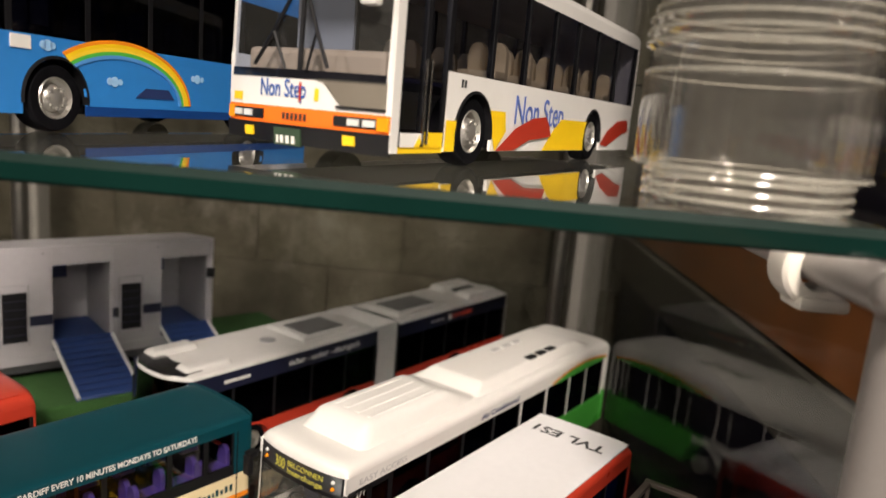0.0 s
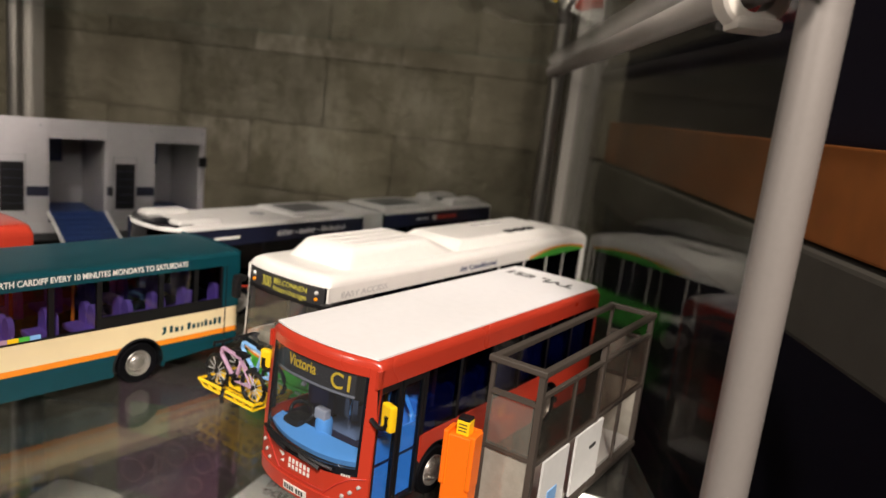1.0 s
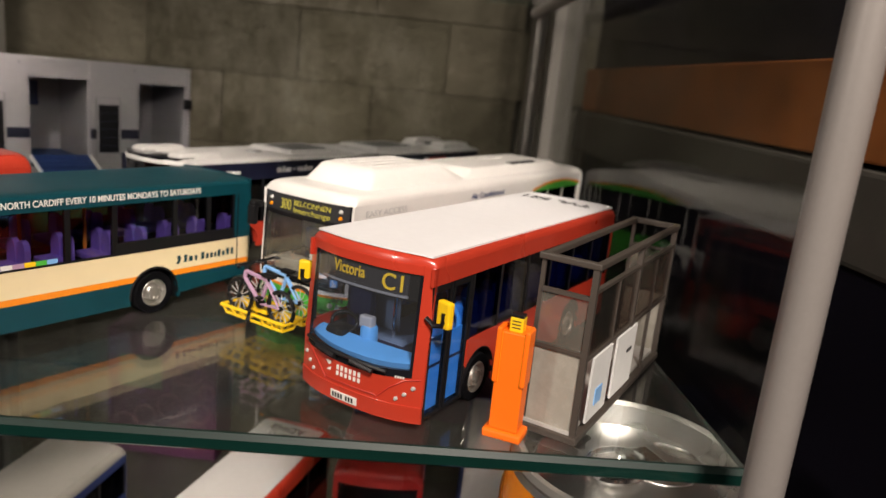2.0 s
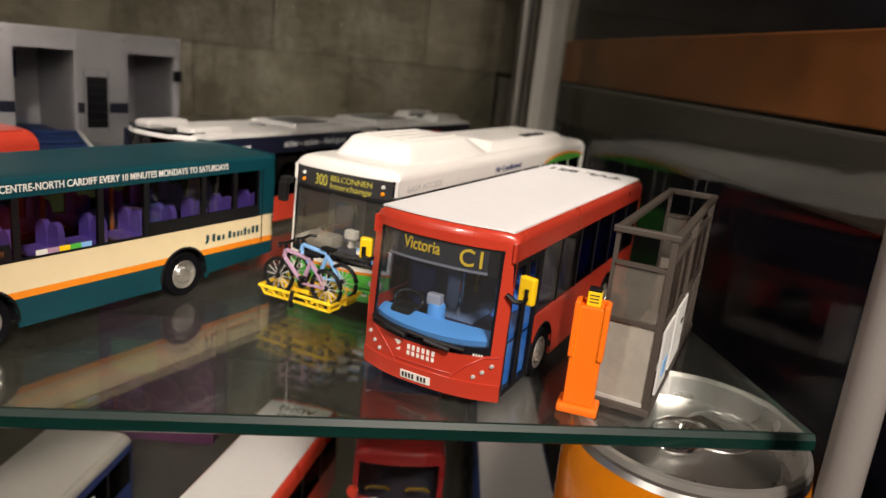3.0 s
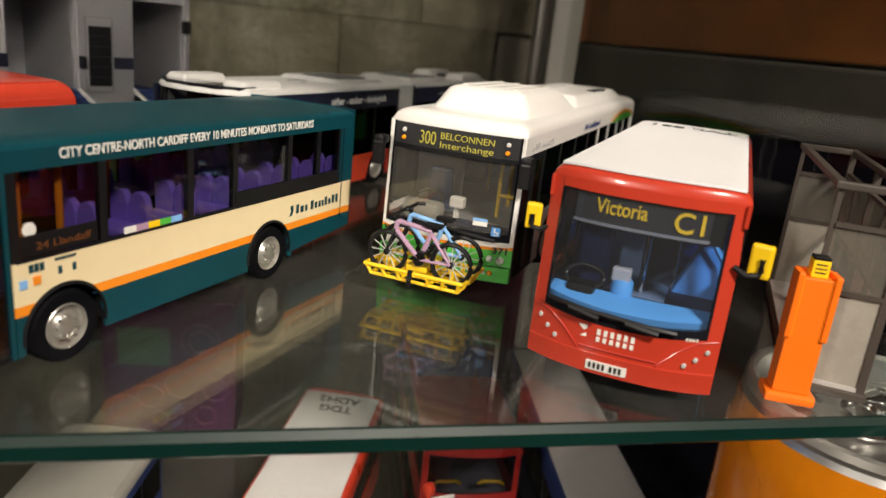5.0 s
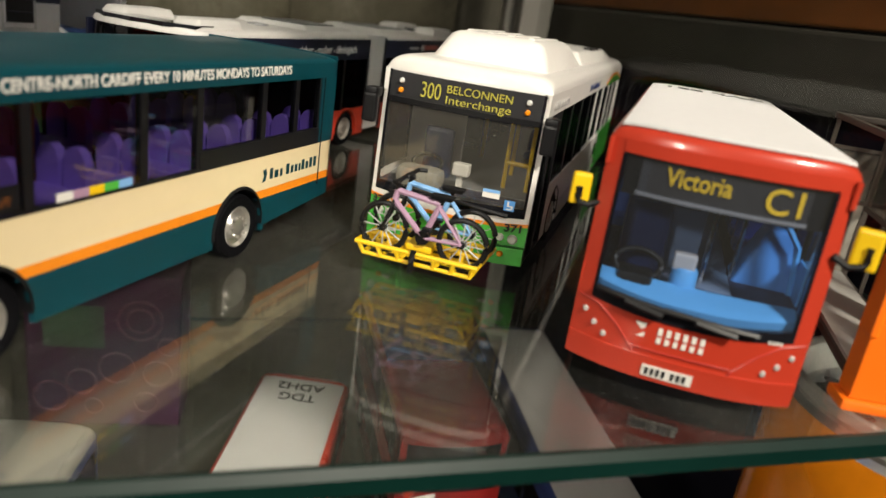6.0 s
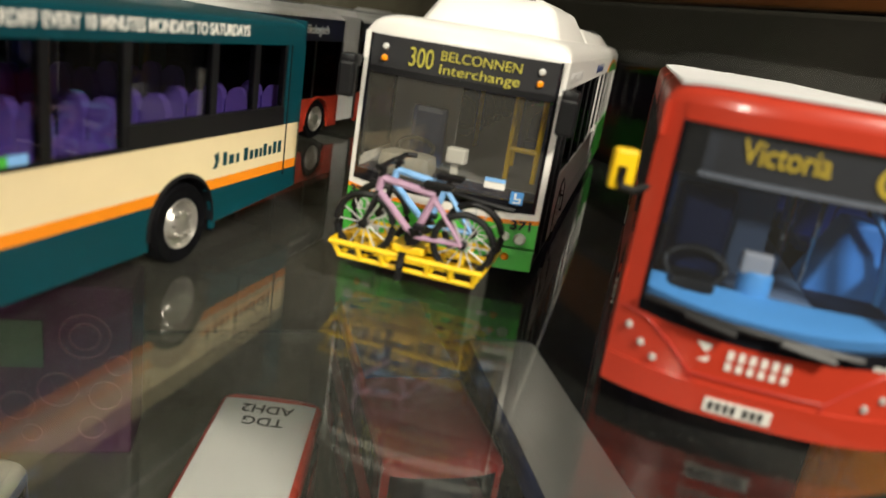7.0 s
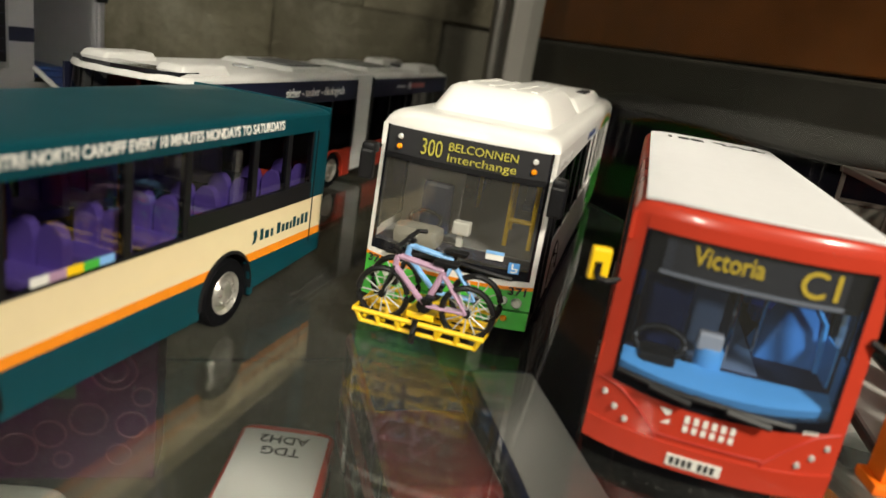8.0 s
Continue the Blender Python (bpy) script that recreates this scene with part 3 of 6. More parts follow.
    def seats(s, xs, material, z=0.0142, rows=(-0.0105, 0.0105)):
        for x in xs:
            for y in rows:
                bm = bmesh.new()
                box(bm, x - 0.0045, x + 0.0008, y - 0.0044, y + 0.0044, z + 0.0025, z + 0.0042, 0.0006)
                for s1 in (-1, 1):
                    prism(bm, [(x, y + s1 * 0.0023 + a, z + c) for a, c in ((-0.0020, 0.0025), (0.0020, 0.0025), (0.0020, 0.0078), (0.0015, 0.0092), (0.0006, 0.0099), (-0.0006, 0.0099), (-0.0015, 0.0092), (-0.0020, 0.0078))], Vector((0.0014, 0, 0)))
                part("seat", bm, material, s.th)

    def lamp(s, y, z, r, material, proud=0.0003, name="lamp"):
        m = basis((s.fx(y, z) - proud, y, z), (0, -1, 0), (0, 0, 1))
        bez = part(name, lathed([(0, 0.0004), (r * 0.7, 0.0003), (r, -0.0001), (r, -0.0006)], 16, m), material, s.th, smooth=True)
        return bez


def frustum(bm, a, b, bevel=0.0):
    """A block between a lower and an upper rectangle (x0, x1, y0, y1, z)."""
    vs = [bm.verts.new(p) for r in (a, b) for p in ((r[0], r[2], r[4]), (r[1], r[2], r[4]), (r[1], r[3], r[4]), (r[0], r[3], r[4]))]
    for f in ((3, 2, 1, 0), (4, 5, 6, 7), (0, 1, 5, 4), (1, 2, 6, 5), (2, 3, 7, 6), (3, 0, 4, 7)):
        bm.faces.new([vs[i] for i in f])
    if bevel:
        es = [e for e in bm.edges if any(v in vs[4:] for v in e.verts)]
        bmesh.ops.bevel(bm, geom=es, offset=bevel, segments=3, affect="EDGES", profile=0.6)
    return bm


def mirror_arm(th, pts, cx, cy, cz, w, h, d, housing, angle=0):
    arm = part("mirror", tubed(pts, 0.0005, 8), M_BLACK, th, smooth=True)
    m = Matrix.Translation((cx, cy, cz)) @ pose(0, 0, 0, 0, 0, angle)
    part("mirror_housing", boxed(-d / 2, d / 2, -w / 2, w / 2, -h / 2, h / 2, bevel=min(w, d) * 0.3, m=m), housing, arm)
    return arm


SIDE = lambda x, z, w, p=0.0001: basis((x, -w / 2 - p, z), (1, 0, 0), (0, 0, 1))
FRONT = lambda b, y, z, p=0.0002: basis((b.fx(y, z) - p, y, z), (0, -1, 0), (0, 0, 1))


# red single-decker with a white roof
def red_bus():
    th = thing("model_bus", pose(0.0130, 0.1395, 1.0, 0, 0, 55.2) @ Matrix.Diagonal((1, 1, 1.015, 1)), "red die-cast model bus with a white roof and amber Victoria display", "model bus")
    b = Bus(th, 0.1085, 0.032, 0.0372, 0.0347, 0.0034, 0.045)
    arch = (0.0262, 0.0795)
    b.under()
    b.roof(M_RED)
    part("roof_panel", sheeted(lambda u, v: Vector((0.0016 + 0.0028 * abs(2 * u - 1) ** 2.6 * (1 - v) + 0.1052 * v, -0.0148 + 0.0296 * u, 0.03735 - 0.0004 * abs(2 * u - 1) ** 6)), 16, 2, Vector((0, 0, -0.0004))), M_ROOFW, th, "white painted roof panel")
    low = lambda y: 0.0114 + 0.0012 * abs(y / 0.016) ** 2
    b.front("bumper", -0.016, 0.016, 0.0026, 0.0062, M_RED, 0.0003)
    b.front("front_panel", -0.016, 0.016, 0.0060, low, M_RED)
    b.front("windscreen_pillar", -0.016, -0.0138, low, 0.0348, M_RED, nu=4)
    b.front("windscreen_pillar", 0.0138, 0.016, low, 0.0348, M_RED, nu=4)
    b.front("header", -0.0138, 0.0138, 0.0332, 0.0350, M_RED, 0.0001)
    b.front("windscreen_seal", -0.0138, 0.0138, low, lambda y: low(y) + 0.0016, M_BLACKG, 0.0001)
    b.front("windscreen_seal", -0.0138, -0.0133, lambda y: low(y) + 0.001, 0.0330, M_BLACKG, 0.0001, nu=3)
    b.front("windscreen_seal", 0.0133, 0.0138, lambda y: low(y) + 0.001, 0.0330, M_BLACKG, 0.0001, nu=3)
    b.front("windscreen", -0.0133, 0.0133, lambda y: low(y) + 0.0015, 0.0333, M_SCREEN, 0.0, thick=0.0003)
    b.front("destination_box", -0.0132, 0.0132, 0.0276, 0.0330, M_BLACK, -0.0008, thick=0.0015)
    b.front("display", -0.0108, 0.0110, 0.0284, 0.0327, M_DISPG, -0.0006)
    b.front("display_lower_edge", -0.0109, 0.0112, 0.0279, 0.0284, M_GREY, -0.0005)
    b.front("display_end", 0.0098, 0.0110, 0.0285, 0.0326, M_DGREY, -0.0005, nu=3)
    lettering("Victoria", 0.0034, FRONT(b, 0.0076, 0.0301, -0.0004), M_LED, th, 0.0085, 0.00004, name="display_lettering", bus=b)
    lettering("C1", 0.0047, FRONT(b, -0.0052, 0.0291, -0.0004), M_LED, th, 0.0046, 0.00004, name="display_lettering", bus=b)
    # crease lines, badge, plate and lamps of the front
    for sgn in (-1, 1):
        pts = [(b.fx(sgn * y, z) - 0.0001, sgn * y, z) for y, z in ((0.0155, 0.0121), (0.0125, 0.0116), (0.0095, 0.0095), (0.0068, 0.0068), (0.0062, 0.0050), (0.0066, 0.0030))]
        part("panel_crease", tubed(pts, 0.00014, 6), M_DKRED, th, smooth=True)
        for y, z in ((0.0142, 0.0101), (0.0126, 0.0086), (0.0110, 0.0074)):
            b.lamp(sgn * y, z, 0.00048, M_LENS, 0.00005, name="headlamp")
    part("panel_crease", tubed([(b.fx(y, 0.0072) - 0.0002, y, 0.0072) for y in [(-6 + k) * 0.0011 for k in range(13)]], 0.00013, 6), M_DKRED, th, smooth=True)
    b.front("number_plate", -0.0023, 0.0047, 0.0033, 0.0050, M_WINK, 0.0005, nu=4, nv=1)
    stroke_bars([0.00062] * 4 + [-0.0004] + [0.00062] * 3, 0.0011, FRONT(b, 0.0043, 0.0036, 0.00056), M_INK, th, "plate_bar", 0.26, bus=b)
    stroke_bars([0.00088] * 6, 0.0011, FRONT(b, 0.0038, 0.0096, 0.0001), M_WINK, th, "badge_bar", 0.30, bus=b)
    stroke_bars([0.00088] * 6, 0.0009, FRONT(b, 0.0038, 0.0084, 0.0001), M_WINK, th, "badge_bar", 0.30, bus=b)
    bm = bmesh.new()
    m = FRONT(b, 0.0070, 0.0088, 0.0001)
    for tri in (((0.0004, 0), (0.0029, 0), (0.0019, 0.0010)), ((0, 0.0021), (0.0025, 0.0021), (0.0010, 0.0011))):
        prism(bm, [m @ Vector((x, y, 0)) for x, y in tri], Vector((-0.00008, 0, 0)))
    part("badge", bm, M_WINK, th)
    stroke_bars([0.0004] * 4, 0.0005, FRONT(b, -0.0105, 0.0118, 0.0001), M_WINK, th, "fleet_number_bar", bus=b)
    # wipers
    for ya, yb, z0 in ((0.0132, 0.0010, 0.0134), (0.0036, -0.0090, 0.0129)):
        def along(f, lift, ya=ya, yb=yb, z0=z0):
            y = ya + (yb - ya) * f
            return (b.fx(y, 0.0130) - 0.0008, y, z0 + lift * (1 - f))
        part("wiper", tubed([along(k / 8, 0.0008) for k in range(9)], 0.00042, 6), M_BLACK, th, smooth=True)
        arm = [along(f, 0.0) for f in (0.34, 0.55, 0.78)]
        part("wiper_arm", tubed([(x - 0.0004, y, z + 0.0003 - 0.0004 * k) for k, (x, y, z) in enumerate(arm)], 0.00055, 6), M_BLACK, th, smooth=True)
    # sides
    edges = [0.0200, 0.0330, 0.0470, 0.0610, 0.0760, 0.0905, 0.1055]
    for side in (-1, 1):
        b.band("cant_rail", 0.0034, 0.107, 0.0312, 0.0348, M_RED, side)
        b.band("side_panel", 0.0200 if side < 0 else 0.0034, 0.107, 0.0032, 0.0165, M_RED, side, arch)
        b.windows(edges if side < 0 else [0.005] + edges, 0.0165, 0.0312, M_NAVYW if side < 0 else M_SCREEN, side, 0.0009)
        part("corner_post", boxed(0.1055, 0.1072, side * 0.0154, side * 0.016, 0.0165, 0.0312), M_RED, th)
        for x in arch:
            wheel(th, x, side * 0.0157, 0.0058, side)
            wheel_arch(th, x, side * 0.0158, 0.0058, side, material=M_BLACK)
    # doors on the kerb side
    door = part("door", boxed(0.0036, 0.0200, -0.0158, -0.0152, 0.0030, 0.0036), M_BLACK, th, "black framed double door with blue glazing")
    for a, c in ((0.0040, 0.0112), (0.0118, 0.0192)):
        part("door_pane", boxed(a + 0.0007, c - 0.0007, -0.0157, -0.0153, 0.0042, 0.0300), M_BLUEW, door)
        part("door_panel", boxed(a + 0.0009, c - 0.0009, -0.0151, -0.0148, 0.0044, 0.0200), M_BLUE, door, "blue panel behind the door glass")
        bm = bmesh.new()
        box(bm, a, a + 0.0007, -0.0160, -0.0151, 0.0034, 0.0312)
        box(bm, c - 0.0007, c, -0.0160, -0.0151, 0.0034, 0.0312)
        box(bm, a, c, -0.01595, -0.0151, 0.0298, 0.0312)
        part("door_frame", bm, M_BLACK, door)
    b.rear("rear_panel", -0.016, 0.016, 0.0035, 0.0200, M_RED)
    b.rear("rear_window", -0.0135, 0.0135, 0.0200, 0.0310, M_DARKW)
    b.rear("rear_header", -0.016, 0.016, 0.0310, 0.0348, M_RED)
    for sgn in (-1, 1):
        b.rear("rear_post", sgn * 0.0135, sgn * 0.016, 0.0200, 0.0310, M_RED)
        b.rear("tail_lamp", sgn * 0.0125, sgn * 0.0150, 0.0100, 0.0170, M_DKRED, 0.0003)
    # cab and saloon
    part("dashboard", sheeted(lambda u, v: Vector((0.0014 + 0.0050 * v + 0.0034 * abs(1.7 * u - 0.85) ** 2.6 * (1 - v), -0.0136 + 0.0272 * u, 0.0138 + 0.0010 * abs(2 * u - 1) ** 2 * (1 - 0.6 * v) + 0.0016 * v ** 0.7)), 16, 6, Vector((0.0003, 0, -0.0012))), M_BLUE, th, "pale blue dashboard", smooth=True)
    part("dash_binnacle", lathed([(0, 0.0180), (0.0016, 0.0179), (0.0019, 0.0174), (0.0020, 0.0130)], 20, Matrix.Translation((0.0078, 0.0018, 0))), M_BLUE, th, smooth=True)
    part("ticket_machine", boxed(0.0065, 0.0085, 0.0005, 0.0038, 0.0175, 0.0200, bevel=0.0004), M_LGREY, th)
    part("steering_wheel", tubed([(0.0075 + 0.0012 * math.cos(a), 0.0085 + 0.0034 * math.sin(a), 0.0170 + 0.0018 * math.cos(a)) for a in [0.2618 * k for k in range(24)]], 0.00045, 8, True), M_BLACK, th, smooth=True)
    part("steering_cowl", boxed(0.0040, 0.0090, 0.0060, 0.0112, 0.0128, 0.0165, bevel=0.0012), M_BLACK, th, smooth=True)
    part("driver_seat", boxed(0.0120, 0.0145, 0.0050, 0.0120, 0.0142, 0.0255, bevel=0.001), M_NAVY, th)
    part("cab_screen", boxed(0.0165, 0.0168, 0.0000, 0.0120, 0.0142, 0.0285), M_FROST, th, "blue-grey cab partition")
    # Two parts added to lighten the cabin; bluish bounce light is their colour.
    part("added_bulkhead", boxed(0.1010, 0.1014, -0.0150, 0.0150, 0.0142, 0.0310), M_FROST, th)
    part("added_gangway", boxed(0.0105, 0.1000, -0.0055, 0.0055, 0.01425, 0.0145), M_FROST, th)
    for x, y in ((0.013, -0.001), (0.020, -0.006), (0.030, 0.003)):
        part("handrail", tubed([(x, y, 0.0142), (x, y, 0.0315)], 0.0004, 8), M_YELLOW if x > 0.025 else M_CHROME, th, smooth=True)
    part("luggage_box", frustum(bmesh.new(), (0.0185, 0.0270, -0.0146, -0.0060, 0.0142), (0.0205, 0.0270, -0.0138, -0.0098, 0.0232), 0.0006), M_MBLUE, th)
    part("grab_frame", tubed([(0.0180, -0.0146, 0.0142), (0.0180, -0.0140, 0.0215), (0.0185, -0.0108, 0.0258), (0.0190, -0.0104, 0.0262)], 0.0005, 6), M_BLUE, th, "pale blue bent rail", smooth=True)
    b.seats([0.032, 0.041, 0.050, 0.059, 0.068, 0.078, 0.088, 0.098], M_DBLUE)
    mirror_arm(th, [(0.0032, -0.0152, 0.0250), (0.0030, -0.0172, 0.0240), (0.0030, -0.0190, 0.0244), (0.0030, -0.0192, 0.0252), (0.0030, -0.0192, 0.0270)], 0.0040, -0.0190, 0.0265, 0.0034, 0.0054, 0.0016, M_YELLOW, -15)
    mirror_arm(th, [(0.0042, 0.0152, 0.0256), (0.0044, 0.0172, 0.0246), (0.0044, 0.0186, 0.0248), (0.0044, 0.0188, 0.0256), (0.0044, 0.0188, 0.0270)], 0.0054, 0.0188, 0.0266, 0.0028, 0.0046, 0.0016, M_YELLOW, 15)
    lettering("TVL ES1", 0.0062, basis((0.0985, -0.0118, 0.03742), (0, 1, 0), (-1, 0, 0)), M_INK, th, 0.0225, 0.00008, name="roof_lettering")
    return th


# white and green single-decker with a roof pod
def city_bus():
    W = 0.0330
    th = thing("model_bus", pose(-0.0066, 0.1923, 1.0, 0, 0, 55.3), "white and green die-cast model bus with a bicycle rack", "model bus")
    b = Bus(th, 0.1640, W, 0.0395, 0.0362, 0.0022, 0.04)
    arch = (0.0330, 0.1130)
    h = W / 2
    b.under()
    b.roof(M_WHITE)
    part("roof_pod", frustum(bmesh.new(), (0.0105, 0.0680, -0.0132, 0.0112, 0.0388), (0.0165, 0.0520, -0.0106, 0.0088, 0.0450), 0.0030), M_WHITE, th, "white gas tank fairing on the roof", smooth=True)
    for y in (-0.0075, -0.0032, 0.0012, 0.0056):
        part("pod_ridge", boxed(0.0195, 0.0490, y - 0.0007, y + 0.0007, 0.0446, 0.04525, bevel=0.0003), M_WHITE, th)
    part("roof_unit", frustum(bmesh.new(), (0.0640, 0.1500, -0.0135, 0.0135, 0.0388), (0.0720, 0.1400, -0.0105, 0.0105, 0.0425), 0.0012), M_WHITE, th, smooth=True)
    for k in range(3):
        part("roof_vent", boxed(0.104 + 0.0074 * k, 0.1092 + 0.0074 * k, -0.0103, -0.0076, 0.0423, 0.0429), M_BLACK, th)
        part("roof_vent", boxed(0.100 + 0.0074 * k, 0.1050 + 0.0074 * k, 0.0030, 0.0052, 0.0423, 0.0429), M_LGREY, th)
    low = lambda y: 0.0122 + 0.0004 * abs(y / h) ** 2
    b.front("bumper", -h, h, 0.0030, 0.0066, M_GREEN, 0.0007, thick=0.0012, label="bright green bumper")
    b.front("front_panel", -h, h, 0.0068, lambda y: 0.0102 + 0.0008 * abs(y / h) ** 2, M_GREEN)
    b.front("front_stripe", -h, h, lambda y: 0.0101 + 0.0008 * abs(y / h) ** 2, lambda y: 0.0108 + 0.0008 * abs(y / h) ** 2, M_ORANGE, 0.00005)
    b.front("front_panel", -h, h, lambda y: 0.0107 + 0.0008 * abs(y / h) ** 2, low, M_WHITE)
    b.front("windscreen_pillar", -h, -0.0156, low, 0.0362, M_WHITE, nu=4)
    b.front("windscreen_pillar", 0.0156, h, low, 0.0362, M_WHITE, nu=4)
    b.front("header", -0.0156, 0.0156, 0.0359, 0.0365, M_WHITE)
    b.front("windscreen_seal", -0.0156, 0.0156, low, lambda y: low(y) + 0.0019, M_BLACKG, 0.0001)
    b.front("windscreen_seal", -0.0156, -0.0151, low, 0.0362, M_BLACKG, 0.0001, nu=3)
    b.front("windscreen_seal", 0.0151, 0.0156, low, 0.0362, M_BLACKG, 0.0001, nu=3)
    b.front("windscreen", -0.0152, 0.0152, lambda y: low(y) + 0.0018, 0.0306, M_SCREENG, thick=0.0003)
    b.front("display", -0.0152, 0.0152, 0.0312, 0.0361, M_DISP, 0.0001)
    b.front("display_lower_edge", -0.0152, 0.0152, 0.0302, 0.0313, M_BLACK, 0.0002)
    lettering("300", 0.0042, FRONT(b, 0.0082, 0.0321, 0.0003), M_LEDG, th, 0.0040, -0.00002, name="display_lettering", bus=b)
    lettering("BELCONNEN", 0.0021, FRONT(b, 0.0030, 0.0337, 0.0003), M_LEDG, th, 0.0126, -0.00001, name="display_lettering", bus=b)
    lettering("Interchange", 0.0021, FRONT(b, 0.0030, 0.0317, 0.0003), M_LEDG, th, 0.0126, -0.00001, name="display_lettering", bus=b)
    for sgn in (-1, 1):
        b.lamp(sgn * 0.0126, 0.0344, 0.00055, M_LAMP, name="marker_lamp")
        b.lamp(sgn * 0.0126, 0.0326, 0.00055, M_AMBER, name="marker_lamp")
        b.lamp(sgn * 0.0116, 0.0084, 0.0008, M_LAMP, name="headlamp")
        b.lamp(sgn * 0.0140, 0.0082, 0.0010, M_LAMP, name="headlamp")
        b.lamp(sgn * 0.0122, 0.0052, 0.00065, M_AMBER, 0.0008, name="indicator")
        b.front("fog_lamp", sgn * 0.0112, sgn * 0.0094, 0.0048, 0.0056, M_LAMP, 0.0009, nu=2, nv=1)
        lettering("371", 0.0021, FRONT(b, -0.0122 if sgn < 0 else 0.0158, 0.0098, 0.0003), M_INK, th, 0.0032, 0.00005, name="fleet_number", bus=b)
    b.front("sticker", -0.0103, -0.0070, 0.0157, 0.0172, M_WINK, 0.0003, nu=2, nv=1, thick=0.0001)
    b.front("sticker", -0.0103, -0.0070, 0.0168, 0.0174, M_SKY, 0.0004, nu=2, nv=1, thick=0.0001)
    b.front("sticker", -0.0134, -0.0114, 0.0138, 0.0158, M_MBLUE, 0.0003, nu=2, nv=1, thick=0.0001)
    for ya, yb, za, zb in ((-0.0123, -0.0120, 0.0146, 0.0156), (-0.0129, -0.0120, 0.0146, 0.0148), (-0.0131, -0.0128, 0.0141, 0.0148), (-0.0128, -0.0119, 0.0140, 0.0142)):
        b.front("sticker_mark", ya, yb, za, zb, M_WINK, 0.0004, nu=1, nv=1, thick=0.0001)
    for ya, yb in ((0.0120, 0.001), (-0.001, -0.0125)):
        pts = [(b.fx(ya + (yb - ya) * k / 6, 0.0132) - 0.0006, ya + (yb - ya) * k / 6, 0.0128 + 0.0012 * (1 - k / 6 if ya < 0 else k / 6)) for k in range(7)]
        part("wiper", tubed(pts, 0.00042, 6), M_BLACK, th, smooth=True)
    # sides
    edges = [0.0205, 0.0370, 0.0545, 0.0720, 0.0900, 0.1085, 0.1270, 0.1420, 0.1590]
    for side in (-1, 1):
        b.band("cant_rail", 0.0026, 0.1605, 0.0322, 0.0364, M_WHITE, side)
        x0 = 0.0205 if side < 0 else 0.0026
        b.band("side_panel", x0, 0.1180, 0.0085, 0.0160, M_WHITE, side, arch, label="white lower side panel")
        b.band("skirt", x0, 0.1180, 0.0035, 0.0085, M_LGREY, side, arch)
        b.band("side_panel", 0.1180, 0.1605, 0.0035, 0.0160, M_GREEN, side, arch, label="bright green rear side panel")
        b.windows((edges[:4] if side < 0 else [0.004] + edges[:4]), 0.0160, 0.0322, M_DARKW, side, 0.0013, M_BLACK)
        b.windows(edges[3:], 0.0160, 0.0322, M_DARKW, side, 0.0010, M_WHITE if side < 0 else M_BLACK, -0.0004)
        for x in arch:
            wheel(th, x, side * (h - 0.0003), 0.0060, side)
            wheel_arch(th, x, side * (h - 0.0001), 0.0060, side, material=M_BLACK)
        arc = lambda u: 0.0323 + 0.0034 * math.sin(math.pi * min(1.0, 0.06 + 0.86 * u)) ** 0.8
        part("swoosh", sheeted(lambda u, v, sd=side: Vector((0.112 + 0.048 * u, sd * (h + 0.0001), arc(u) - 0.0009 * v)), 16, 1, Vector((0, side * 0.0001, 0))), M_ORANGE, th)
        part("swoosh", sheeted(lambda u, v, sd=side: Vector((0.114 + 0.046 * u, sd * (h + 0.0001), 0.0321 + (arc(u) - 0.0009 - 0.0321) * v)), 16, 1, Vector((0, side * 0.0001, 0))), M_GREEN, th)
    door = part("door", boxed(0.0030, 0.0205, -h + 0.0002, -h + 0.0008, 0.0030, 0.0036), M_BLACK, th, "black framed double door")
    for a, c in ((0.0034, 0.0115), (0.0120, 0.0201)):
        part("door_pane", boxed(a + 0.0006, c - 0.0006, -h + 0.0003, -h + 0.0007, 0.0042, 0.0306), M_DARKW, door)
        bm = bmesh.new()
        for x in (a, c - 0.0006):
            box(bm, x, x + 0.0006, -h, -h + 0.0009, 0.0034, 0.0322)
        box(bm, a, c, -h + 0.00005, -h + 0.0009, 0.0304, 0.0318)
        part("door_frame", bm, M_BLACK, door)
    b.rear("rear_panel", -h, h, 0.0035, 0.0170, M_GREEN)
    b.rear("rear_window", -0.0147, 0.0147, 0.0170, 0.0320, M_DARKW)
    b.rear("rear_header", -h, h, 0.0320, 0.0364, M_WHITE)
    for sgn in (-1, 1):
        b.rear("rear_post", sgn * 0.0147, sgn * h, 0.0170, 0.0320, M_WHITE)
        b.rear("tail_lamp", sgn * 0.0130, sgn * 0.0155, 0.0080, 0.0147, M_DKRED, 0.0003)
    # inside
    part("dashboard", sheeted(lambda u, v: Vector((0.0015 + 0.007 * v + 0.0026 * abs(2 * u - 1) ** 2.6 * (1 - v), -0.0142 + 0.0268 * u, 0.0135 + 0.0006 * v)), 14, 3, Vector((0, 0, -0.001))), M_BLACK, th, smooth=True)
    part("dash_binnacle", boxed(0.0030, 0.0090, 0.0030, 0.0125, 0.0135, 0.0178, bevel=0.0018), M_BEIGE, th, smooth=True)
    part("fare_machine", boxed(0.0060, 0.0085, -0.0020, 0.0014, 0.0172, 0.0198, bevel=0.0004), M_WINK, th, "small white ticket machine")
    part("fare_machine_stem", boxed(0.0068, 0.0078, -0.0008, 0.0004, 0.0147, 0.0173), M_WINK, th)
